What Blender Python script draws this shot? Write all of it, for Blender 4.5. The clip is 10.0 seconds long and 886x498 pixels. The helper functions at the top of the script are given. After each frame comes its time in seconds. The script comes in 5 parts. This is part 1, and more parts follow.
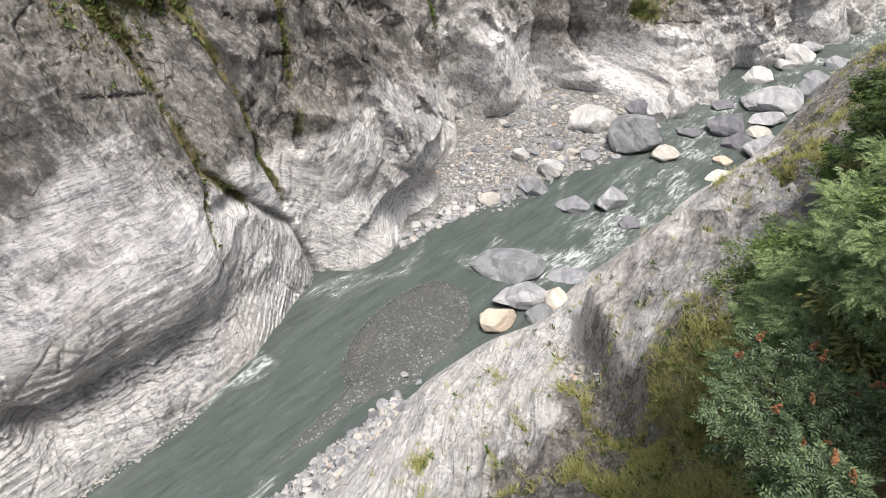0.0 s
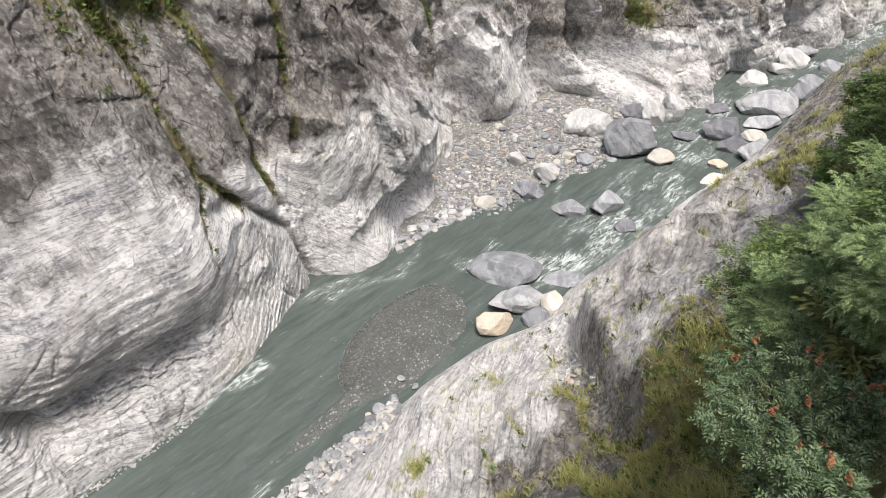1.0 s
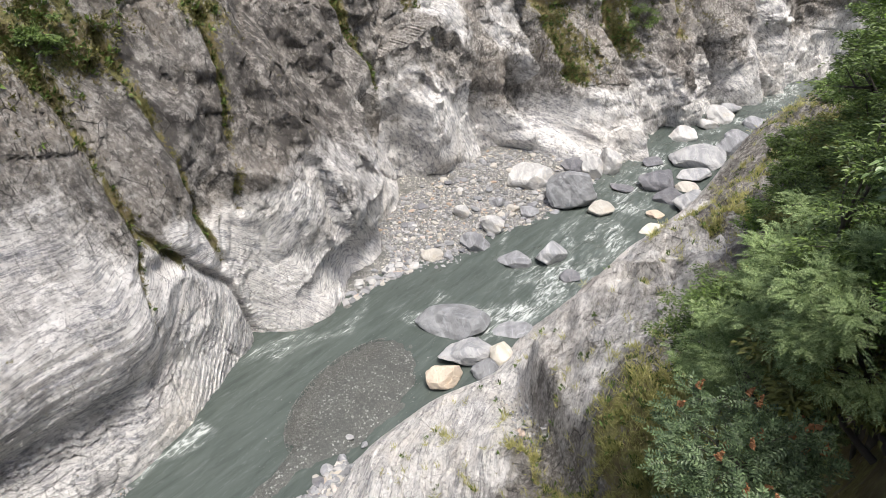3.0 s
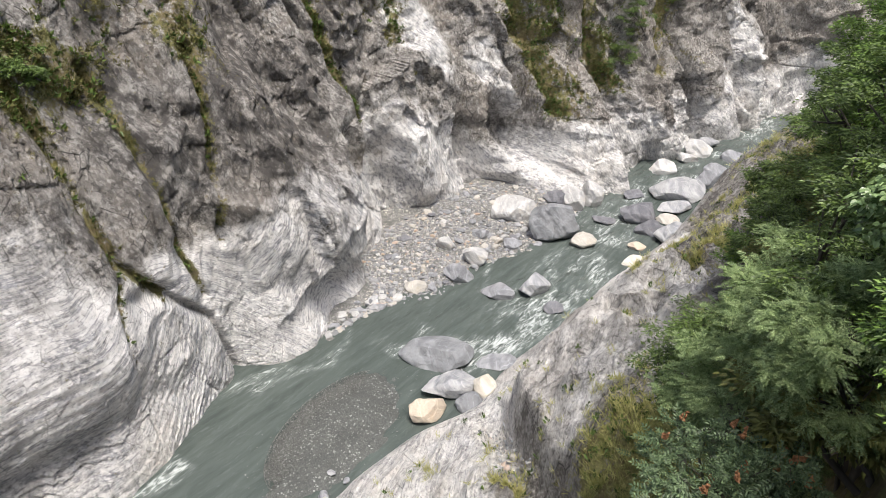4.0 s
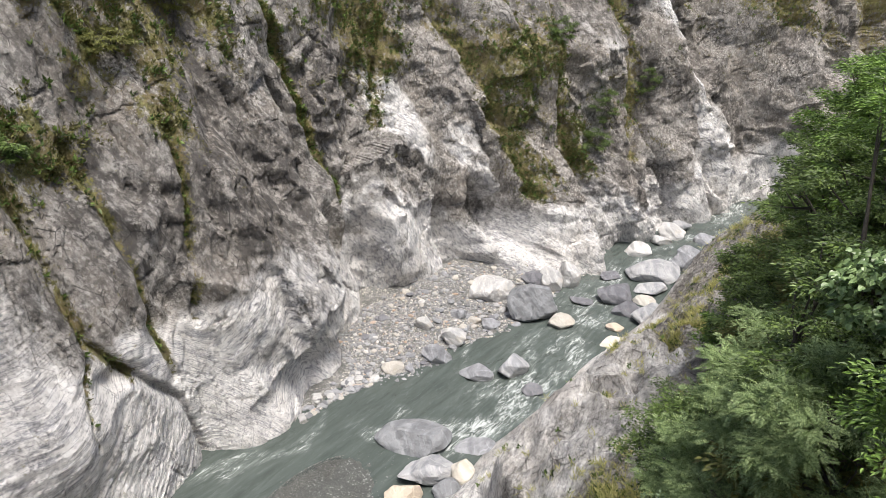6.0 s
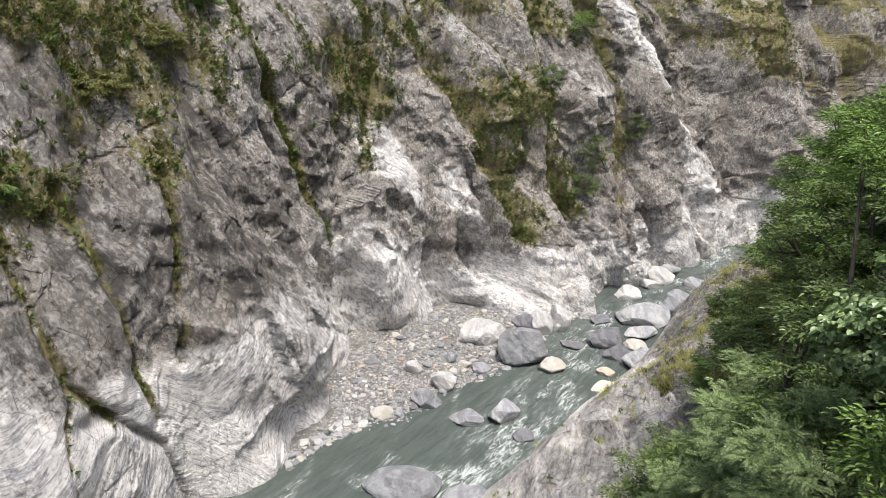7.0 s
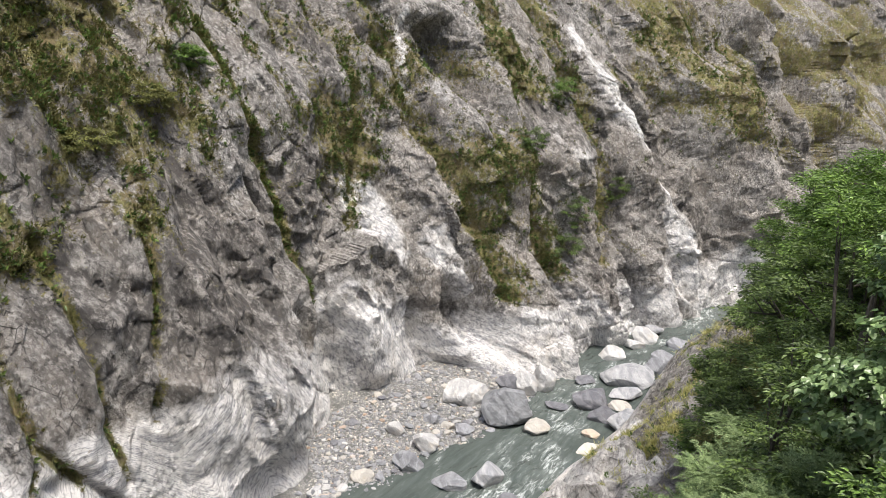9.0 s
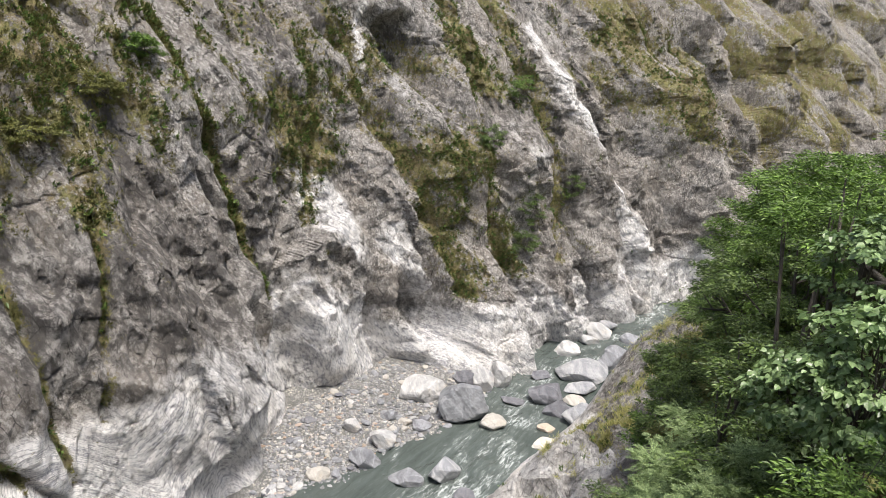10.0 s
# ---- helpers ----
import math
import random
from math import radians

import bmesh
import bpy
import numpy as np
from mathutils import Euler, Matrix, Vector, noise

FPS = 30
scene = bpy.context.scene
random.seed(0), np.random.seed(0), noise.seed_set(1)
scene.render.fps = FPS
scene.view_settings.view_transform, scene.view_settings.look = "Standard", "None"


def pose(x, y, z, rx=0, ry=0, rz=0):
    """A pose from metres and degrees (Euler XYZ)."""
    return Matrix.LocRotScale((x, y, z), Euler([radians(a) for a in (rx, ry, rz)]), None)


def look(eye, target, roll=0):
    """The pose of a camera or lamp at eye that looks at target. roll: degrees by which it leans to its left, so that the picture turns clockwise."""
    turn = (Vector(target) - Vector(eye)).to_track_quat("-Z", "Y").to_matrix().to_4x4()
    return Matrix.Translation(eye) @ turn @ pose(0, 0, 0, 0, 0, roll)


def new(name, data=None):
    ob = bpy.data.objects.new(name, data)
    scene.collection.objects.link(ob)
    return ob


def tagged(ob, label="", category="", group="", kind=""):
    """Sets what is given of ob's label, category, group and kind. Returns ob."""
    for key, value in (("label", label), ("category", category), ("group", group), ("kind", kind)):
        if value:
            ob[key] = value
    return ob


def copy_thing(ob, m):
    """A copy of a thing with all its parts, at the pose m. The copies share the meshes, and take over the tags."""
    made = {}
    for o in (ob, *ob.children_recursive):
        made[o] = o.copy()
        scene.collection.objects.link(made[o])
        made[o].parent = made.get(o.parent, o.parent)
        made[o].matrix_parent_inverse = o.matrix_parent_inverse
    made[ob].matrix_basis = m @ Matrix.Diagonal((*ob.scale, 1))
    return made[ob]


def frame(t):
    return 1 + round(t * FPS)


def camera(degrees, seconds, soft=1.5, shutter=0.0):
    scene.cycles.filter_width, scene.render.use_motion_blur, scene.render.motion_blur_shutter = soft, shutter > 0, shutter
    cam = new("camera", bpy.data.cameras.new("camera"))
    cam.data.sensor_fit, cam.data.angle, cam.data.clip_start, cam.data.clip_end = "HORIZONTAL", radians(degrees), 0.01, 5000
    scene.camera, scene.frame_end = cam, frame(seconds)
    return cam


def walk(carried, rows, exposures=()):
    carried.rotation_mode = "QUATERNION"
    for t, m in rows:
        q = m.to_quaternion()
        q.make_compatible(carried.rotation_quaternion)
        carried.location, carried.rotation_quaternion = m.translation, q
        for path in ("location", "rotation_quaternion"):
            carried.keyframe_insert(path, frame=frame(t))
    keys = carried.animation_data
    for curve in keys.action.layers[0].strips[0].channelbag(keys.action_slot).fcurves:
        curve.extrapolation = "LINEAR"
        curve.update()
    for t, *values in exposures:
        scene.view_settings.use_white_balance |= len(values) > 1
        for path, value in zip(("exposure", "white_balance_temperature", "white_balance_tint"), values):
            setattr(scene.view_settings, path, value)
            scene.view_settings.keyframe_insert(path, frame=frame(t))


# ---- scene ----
cam = camera(68.02, 10.0, soft=0.5)
# seconds, heading, pitch, roll: the camera stands on the trail and turns
ROWS = [
    (0.0, 0.00, -38.01, -3.00),
    (0.5, -0.09, -37.86, -3.03),
    (1.0, -0.43, -37.71, -2.84),
    (1.5, -1.88, -37.06, -2.24),
    (2.0, -3.92, -35.82, -1.48),
    (2.5, -5.21, -34.83, -1.06),
    (3.0, -6.23, -33.22, -0.61),
    (4.5, -8.59, -29.01, 0.68),
    (5.0, -9.12, -27.24, 1.04),
    (5.5, -9.54, -25.40, 1.35),
    (7.0, -10.68, -19.69, 2.07),
    (7.5, -10.97, -18.01, 2.52),
    (8.0, -11.06, -16.26, 2.62),
    (8.5, -11.21, -15.05, 2.85),
    (9.0, -11.89, -14.54, 2.97),
    (9.5, -13.77, -14.06, 3.23),
    (10.0, -15.71, -14.63, 4.17),
]
walk(cam, [(t, pose(0, 0, 32, 90 + p, 0, y) @ pose(0, 0, 0, 0, 0, r)) for t, y, p, r in ROWS])

# ---- daylight: overcast ----
world = bpy.data.worlds.new("overcast_sky")
scene.world = world
world.use_nodes = True
wt = world.node_tree
sky = wt.nodes.new("ShaderNodeTexSky")
sky.sky_type = "NISHITA"
sky.sun_disc = False
sky.sun_elevation, sky.sun_rotation = radians(71), radians(165)
sky.dust_density, sky.air_density = 4.0, 1.0
wt.nodes["Background"].inputs["Strength"].default_value = 0.12
wt.links.new(sky.outputs[0], wt.nodes["Background"].inputs["Color"])
sun = new("sun", bpy.data.lights.new("sun", "SUN"))
sun.data.energy, sun.data.angle, sun.data.color = 2.8, radians(18), (1.0, 0.96, 0.9)
sun.matrix_world = look((0, 0, 100), (-9, 33, 0))
scene.view_settings.exposure = 0.84

# ---- noise and shape of the gorge ----
# gorge axes: a runs upstream along the river, c across to the far wall, z up
OX, OY = -2.2, 26.9
EX, EY = 0.72, 0.694


def to_world(a, c):
    return OX + a * EX - c * EY, OY + a * EY + c * EX


def to_gorge(x, y):
    return (x - OX) * EX + (y - OY) * EY, (y - OY) * EX - (x - OX) * EY


def lattice(ix, iy, iz, seed):
    h = (ix.astype(np.uint32) * np.uint32(374761393) + iy.astype(np.uint32) * np.uint32(668265263)
         + iz.astype(np.uint32) * np.uint32(2246822519) + np.uint32(seed * 3266489917 % 4294967296))
    h = (h ^ (h >> np.uint32(13))) * np.uint32(1274126177)
    h = (h ^ (h >> np.uint32(16))) * np.uint32(2654435769)
    return ((h >> np.uint32(8)) & np.uint32(65535)).astype(float) / 32767.5 - 1


def vnoise(x, y, z, seed=0):
    x, y, z = np.broadcast_arrays(x, y, z)
    fx, fy, fz = np.floor(x), np.floor(y), np.floor(z)
    u, v, w = x - fx, y - fy, z - fz
    ix, iy, iz = fx.astype(np.int64), fy.astype(np.int64), fz.astype(np.int64)
    u, v, w = [k * k * k * (k * (k * 6 - 15) + 10) for k in (u, v, w)]
    out = 0
    for i in (0, 1):
        for j in (0, 1):
            for k in (0, 1):
                out = out + lattice(ix + i, iy + j, iz + k, seed) * (u if i else 1 - u) * (v if j else 1 - v) * (w if k else 1 - w)
    return out


def fbm(x, y, z=0.0, octaves=4, seed=0, gain=0.5):
    total, amp = 0, 1.0
    z = np.asarray(z, float)
    for o in range(octaves):
        total = total + amp * vnoise(x * 2**o + 7.3 * o, y * 2**o - 3.1 * o, z * 2**o + 1.7 * o, seed + o)
        amp *= gain
    return total


def step(lo, hi, x):
    t = np.clip((x - lo) / (hi - lo), 0, 1)
    return t * t * (3 - 2 * t)


def facets(x, y, seed, tilt=0.35):
    """Jointed blocks: in each cell a plane of its own tilt. Returns the offset and the distance to the joint."""
    fx, fy = np.floor(x).astype(np.int64), np.floor(y).astype(np.int64)
    best, second, value, other = np.full(x.shape, 9.0), np.full(x.shape, 9.0), np.zeros(x.shape), np.zeros(x.shape)
    zero = np.zeros_like(fx)
    for i in (-1, 0, 1):
        for j in (-1, 0, 1):
            cx, cy = fx + i, fy + j
            px = cx + 0.5 + 0.42 * lattice(cx, cy, zero, seed)
            py = cy + 0.5 + 0.42 * lattice(cx, cy, zero + 1, seed)
            d = np.hypot(x - px, y - py)
            plane = (0.5 * lattice(cx, cy, zero + 2, seed) + tilt * ((x - px) * lattice(cx, cy, zero + 3, seed)
                     + (y - py) * lattice(cx, cy, zero + 4, seed)) * 2)
            nearer = d < best
            runner = ~nearer & (d < second)
            other = np.where(nearer, value, np.where(runner, plane, other))
            second = np.where(nearer, best, np.where(runner, d, second))
            value = np.where(nearer, plane, value)
            best = np.where(nearer, d, best)
    keep = 0.5 + 0.5 * np.clip((second - best) / 0.16, 0, 1)
    return value * keep + other * (1 - keep), second - best


def planes(x, y, seed, tilt=0.7, bow=0.3, ridged=False):
    """Joined rock planes, one to a cell, that meet in sharp creases: arrises if ridged, else cracks."""
    fx, fy = np.floor(x).astype(np.int64), np.floor(y).astype(np.int64)
    zero = np.zeros_like(fx)
    best = np.full(x.shape, -9.0)
    turn = -1 if ridged else 1
    for i in (-1, 0, 1):
        for j in (-1, 0, 1):
            cx, cy = fx + i, fy + j
            dx = x - cx - 0.5 - 0.42 * lattice(cx, cy, zero, seed)
            dy = y - cy - 0.5 - 0.42 * lattice(cx, cy, zero + 1, seed)
            flat = 0.3 * lattice(cx, cy, zero + 2, seed) + tilt * (dx * lattice(cx, cy, zero + 3, seed) + dy * lattice(cx, cy, zero + 4, seed))
            best = np.maximum(best, flat - (bow + 0.45) * (dx * dx + dy * dy))
    return turn * (best + 0.1)


def near_line(A, Z, a0, z0, a1, z1):
    """Distance from a straight line on the wall, and how far along it."""
    la, lz = a1 - a0, z1 - z0
    t = np.clip(((A - a0) * la + (Z - z0) * lz) / (la * la + lz * lz), 0, 1)
    return np.hypot(A - a0 - t * la, Z - z0 - t * lz), t


def lump(A, Z, a, z, ra, rz, amount, slant=0.0):
    """A rounded swelling (amount under 0) or hollow (over 0) of the wall; slant: metres of a for each metre of z."""
    return amount * np.exp(-(((A - a - slant * (Z - z)) / ra) ** 2 + ((Z - z) / rz) ** 2) ** 1.4)


def seam(A, Z, points, width):
    """0 to 1: nearness to a broken line on the wall."""
    d = np.full(A.shape, 99.0)
    for (a0, z0), (a1, z1) in zip(points, points[1:]):
        d = np.minimum(d, near_line(A, Z, a0, z0, a1, z1)[0])
    return np.exp(-(d / width) ** 2)


MAIN_CRACK = ((-6.5, 30), (-4.9, 22), (-4.1, 17.7), (-3.7, 12.2), (-1.6, 9.3), (1.6, 5.3), (2.8, 0))
SIDE_CRACK = ((-0.6, 22), (0.3, 17.4), (0.7, 13.2), (1.0, 10), (1.6, 7))
DARK_CRACK = ((5.8, 22), (5.4, 17.2), (4.2, 12.5), (4.0, 10))
LONG_SEAM = ((16.4, 44), (16.7, 34.5), (17.2, 31.5), (18.2, 28), (19.5, 23.7), (20.2, 20.5), (20.8, 17), (21.6, 12.6))
NEXT_SEAM = ((32.7, 40), (33.3, 34.5), (33.4, 30), (32.8, 24), (30, 18))
NEAR_CRACK = ((-3.7, 12.2), (-4.6, 10.5), (-5.1, 8.5), (-5.0, 7.0))
THIRD_SEAM = ((37, 42), (39.5, 34), (40.5, 28), (42.5, 20), (44.5, 9))
FOURTH_SEAM = ((52, 44), (53, 36), (52, 27), (51, 20), (54, 10))
FIFTH_SEAM = ((61, 44), (62.5, 34), (64.5, 24), (63.5, 10))
SIXTH_SEAM = ((93, 48), (97, 34), (100, 20), (100, 6))
LAST_SEAM = ((116, 56), (121, 36), (127, 10))
PALE_BAND = ((68, 38), (70.8, 29.9), (74.8, 20.9), (76, 13), (79, 5))

FOOT_A = (-80, -40, -18.4, -13, -5.8, -1.7, 1.5, 2.9, 5, 8.2, 12.4, 13.4, 15.2, 16.6, 17.5, 20, 24, 30, 36, 41, 44.5, 48.7, 51, 56, 66, 74, 82, 95, 110, 140, 200, 330)
FOOT_C = (14, 11, 9, 9.0, 9.6, 11.2, 12.8, 13.9, 11.8, 10.7, 10.6, 10.8, 11.3, 12.4, 15.6, 16.6, 17.4, 17.0, 16.6, 14.5, 7.4, 4.6, 6.6, 6.6, 5.5, 2.4, 0.4, -6, -12, -22, -44, -90)


def left_foot(a):
    return sum(np.interp(a + d, FOOT_A, FOOT_C) for d in (-0.5, -0.2, 0.2, 0.5)) / 4


def lean(z):
    return np.interp(z, (-4, 0, 10, 30, 50, 70, 110), (-0.5, 0, 1.6, 9.5, 20, 34, 70))


def left_wall(A, Z):
    """Across-distance c of the far wall at (a, z), and its masks: polished, mossy, dark, bedding."""
    warp_a = A + 1.4 * fbm(A / 13, Z / 13, 0, 2, 5, 0.3)
    warp_z = Z + 1.4 * fbm(A / 13, Z / 13, 4, 2, 6, 0.3)
    soft = sum(np.interp(A + d, FOOT_A, FOOT_C) for d in (-14, -9, -5, 0, 5, 9, 14)) / 7
    w = np.exp(-np.maximum(Z, 0) / 22)
    c = left_foot(A) * w + soft * (1 - w) + lean(Z)
    near = 1 - step(-3, 3, A - 0.5 * (12 - Z))
    # bedding of the folded marble: level in the nearest buttress and swept up at its edge, rising in the next, steep beyond
    fold = 0.8 * fbm(A / 9, Z / 9, 1, 2, 15) + 0.10 * fbm(A / 1.5, Z / 1.5, 1, 2, 16)
    bed_near = Z - 0.11 * np.maximum(0, A + 8) ** 2 + 0.12 * A + fold
    bed_next = Z * 0.75 - 0.85 * (A - 8) + 0.35 * fold
    bed_far = 0.55 * Z + 0.8 * A + 1.5 * fold
    k = step(12, 20, A + 0.3 * Z)
    bed = bed_near * near + (1 - near) * (bed_next * (1 - k) + bed_far * k)
    polish_top = np.interp(A, (-60, -12, 3, 12, 17, 24, 33, 38, 46, 60, 82, 110), (14, 14, 10, 11, 8, 6, 10, 7, 8, 7, 6, 4))
    polish = 1 - step(-2.5, 3.5, Z - polish_top + 3 * fbm(A / 6, Z / 6, 8, 3, 51))
    # joint blocks drawn out along the steep cleavage, which leans downstream as it rises
    lay = warp_a + np.interp(A, (-8, 2, 14), (0.0, 0.15, 0.28)) * warp_z
    big, joint = facets(lay / 5.5, (warp_z - 0.5 * warp_a) / 13, 21)
    _, gap = facets(lay / 2.6, (warp_z - 0.6 * warp_a) / 6.5, 24)
    rough = 1 - (0.5 - 0.2 * step(12, 18, A)) * polish
    broken = 0.45 + 0.55 * step(-0.25, 0.35, fbm(A / 5, Z / 7, 12, 3, 53))
    far = 1 + 0.8 * step(60, 140, A)
    c = c + 1.3 * fbm(A / 17, Z / 26, 0, 3, 11) * (0.5 + 0.5 * (1 - near))
    shape = (3.6 * planes(lay / 6.5, (warp_z - 0.5 * warp_a) / 10, 31, 0.8, 0.0, True)
             + 2.2 * planes(lay / 3.1, (warp_z - 0.6 * warp_a) / 5.2, 32, 0.8, 0.05))
    chips = (1.15 * planes((lay + 0.4 * warp_z) / 1.5, (warp_z - 0.6 * warp_a) / 2.2, 33, 0.9, 0.1, True)
             + 0.6 * planes((lay + 0.2 * warp_z) / 0.8, (warp_z - 0.9 * warp_a) / 1.0, 34, 0.9, 0.1))
    c = c - (big * 0.5 * (1 - 0.65 * near) + shape * (1 - 0.8 * near)) * (0.25 + 0.75 * rough) * far - chips * broken * rough * (1 - 0.4 * near) * (1 - 0.6 * step(95, 140, A))
    c = c + 0.06 * fbm(lay / 0.9, Z / 2.0, 0, 3, 41, 0.6) * rough * broken
    # ledges along the bedding
    thick = 1 - step(75, 95, A)
    slab = bed / 0.7 + 0.35 * fbm(A / 3, Z / 3, 2, 3, 43)
    c = c - 0.08 * (slab % 1) ** 2 * (0.5 + 0.5 * fbm(A / 5, Z / 5, 6, 2, 44)) * (0.2 + 1.3 * near) * thick
    c = c - 0.05 * vnoise(bed * 2.2, A / 3, Z / 3, 45) * thick * (0.3 + 0.7 * near)
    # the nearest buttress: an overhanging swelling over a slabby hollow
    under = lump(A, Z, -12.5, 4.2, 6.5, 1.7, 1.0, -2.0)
    c = c + lump(A, Z, -13, 9.5, 8, 3.4, -1.3, -1.5) + 1.0 * under
    ledge = (bed / 0.55 + 0.5 * vnoise(A / 1.2, Z, 1, 47)) % 1
    c = c + 0.45 * under * (ledge - 0.5) + lump(A, Z, -17.4, 4.5, 0.8, 2.2, 1.2, -0.3)
    # block between the two cracks, hanging over the hollow of the main crack
    c = c + lump(A, Z, -1.5, 14, 2.2, 5, -0.9, -0.1) + lump(A, Z, -2.6, 9.8, 1.2, 0.7, 1.1, -0.8)
    # next buttress: rounded nose, its edge and the gully behind
    c = c + lump(A, Z, 13.6, 8.2, 3.4, 4.2, -1.2, 0.1) + lump(A, Z, 10, 9, 4, 4, -0.9) + lump(A, Z, 18.6, 6, 1.2, 8, 2.0, 0.1) + lump(A, Z, 11, 2.0, 5, 1.2, 0.5)
    # wall behind the gravel: leaning block, dark hollows, pale facet, roofs high up
    c = c + lump(A, Z, 31.0, 2.5, 3.4, 6.5, -2.0, -0.35) + lump(A, Z, 25.6, 4, 1.2, 8, 2.2, -0.1) + lump(A, Z, 36.6, 4, 1.3, 7, 2.4, -0.3) + lump(A, Z, 20.5, 3, 2.6, 7, -1.6, -0.2) + lump(A, Z, 43.0, 0.5, 2.2, 4.5, -3.0, -0.7) + lump(A, Z, 33.0, 18, 2.8, 5.0, -1.8, -0.3) + lump(A, Z, 40.9, 6.0, 1.4, 4.5, 3.6, -0.3)
    c = c + lump(A, Z, 46.0, 33.5, 2.3, 4.6, 6.0, -0.2) + lump(A, Z, 39.8, 28.2, 0.55, 3.4, 3.0, -0.1) + lump(A, Z, 17.6, 20.6, 0.45, 3.0, 1.6, -0.25) + lump(A, Z, 44.5, 39.5, 3.5, 1.8, -2.4) + lump(A, Z, 55, 16, 3, 8, 1.6, -0.2)
    c = c + lump(A, Z, 58, 22, 4, 6, -2.6, -0.1) + lump(A, Z, 72.5, 23, 3, 12, -2.6, -0.35) + lump(A, Z, 90, 22, 5, 16, -4.0, -0.3)
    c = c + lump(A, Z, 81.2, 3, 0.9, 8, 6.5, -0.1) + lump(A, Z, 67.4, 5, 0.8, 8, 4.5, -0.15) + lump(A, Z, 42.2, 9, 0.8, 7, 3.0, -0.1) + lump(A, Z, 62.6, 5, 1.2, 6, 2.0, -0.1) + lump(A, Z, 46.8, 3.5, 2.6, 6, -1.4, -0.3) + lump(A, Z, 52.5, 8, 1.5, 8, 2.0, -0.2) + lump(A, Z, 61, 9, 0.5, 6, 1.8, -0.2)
    c = c + lump(A, Z, 75, 6, 1.2, 8, 2.4, -0.2) + lump(A, Z, 58, 6, 3, 6, -1.3, -0.2) + lump(A, Z, 70, 6, 2.6, 9, -1.6, -0.3) + lump(A, Z, 79, 7, 2.4, 9, -1.8, -0.2)
    c = c + lump(A, Z, 130, 30, 8, 22, -5, -0.4) + lump(A, Z, 112, 26, 5, 20, 5, -0.4) + lump(A, Z, 160, 40, 8, 25, 6, -0.4)
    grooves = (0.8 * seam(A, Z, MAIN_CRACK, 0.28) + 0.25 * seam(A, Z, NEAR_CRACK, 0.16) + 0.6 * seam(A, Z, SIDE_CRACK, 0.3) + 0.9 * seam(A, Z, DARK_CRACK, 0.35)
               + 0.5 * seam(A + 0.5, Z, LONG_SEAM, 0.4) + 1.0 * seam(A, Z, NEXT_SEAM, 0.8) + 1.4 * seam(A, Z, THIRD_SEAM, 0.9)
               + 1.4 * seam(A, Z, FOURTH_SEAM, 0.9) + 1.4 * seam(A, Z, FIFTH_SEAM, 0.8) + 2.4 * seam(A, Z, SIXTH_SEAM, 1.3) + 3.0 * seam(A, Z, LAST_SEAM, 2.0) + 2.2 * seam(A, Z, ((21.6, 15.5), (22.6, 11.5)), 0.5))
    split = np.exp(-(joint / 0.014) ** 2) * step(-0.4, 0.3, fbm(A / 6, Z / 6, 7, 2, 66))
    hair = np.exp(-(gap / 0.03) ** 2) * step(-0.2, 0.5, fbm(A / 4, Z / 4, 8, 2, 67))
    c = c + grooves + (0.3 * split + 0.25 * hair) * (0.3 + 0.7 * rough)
    # the wall left of the long seam stands proud of it
    along = np.interp(Z, (11, 12.6, 17, 20.5, 23.7, 28, 31.5, 34.5, 44), (21.9, 21.6, 20.8, 20.2, 19.5, 18.2, 17.2, 16.7, 16.4)) - 0.5
    c = c - 1.1 * step(9, 13, Z) * np.exp(-np.maximum(0, along - A) / 7) * np.clip((along + 0.6 - A) / 1.2, 0, 1)
    # buttresses of the upper reach, each standing proud of the recess behind it
    for at, top, slant, proud, reach in ((42.2, 13, 0.2, 2.0, 3), (53.5, 11, 0.2, 2.0, 3.5), (61.0, 13, 0.2, 1.8, 3), (67.3, 13, 0.2, 2.6, 3), (80.8, 13, 0.15, 1.8, 4), (76.5, 40, 0.42, 2.2, 5), (100, 44, 0.4, 4.0, 6), (118, 60, 0.4, 5.0, 8)):
        rim = at - slant * (Z - 5) + 0.5 * vnoise(Z / 1.7, at + 0 * Z, 0 * Z, 55)
        c = c - proud * (1 - step(top - 4, top + 4, Z)) * np.exp(-np.maximum(0, rim - A) / reach) * np.clip((rim + 0.35 - A) / 0.7, 0, 1)
    pale = (lump(A, Z, 32.4, 18.6, 2.6, 4.4, 1.5, -0.3) + lump(A, Z, 40.3, 12, 2.0, 5, 1.0, -0.35) + lump(A, Z, 27, 10, 4, 5, 0.7, -0.3) + 1.2 * seam(A, Z, PALE_BAND, 1.9) + 0.8 * seam(A, Z, ((42, 40), (40.3, 33), (40.2, 28)), 0.5) + lump(A, Z, 56, 5, 3, 4, 0.7) + lump(A, Z, 73.5, 5, 3, 5, 0.8) + lump(A, Z, 43.2, 30, 1.6, 2.6, 0.5, -0.2) + lump(A, Z, 32, 4, 4, 6, 0.6, -0.3)
            + lump(A, Z, 58, 24, 3, 4, 0.5) + lump(A, Z, 20.8, 15.4, 0.7, 2.0, 0.9, -0.2) + lump(A, Z, 90, 6, 5, 5, 0.7))
    polish = np.maximum(polish, 0.25 * near * (1 - step(20, 26, Z)))
    polish = np.clip(np.maximum(polish, pale * (0.8 + 0.4 * fbm(A / 2, Z / 2, 5, 3, 52))), 0, 1)
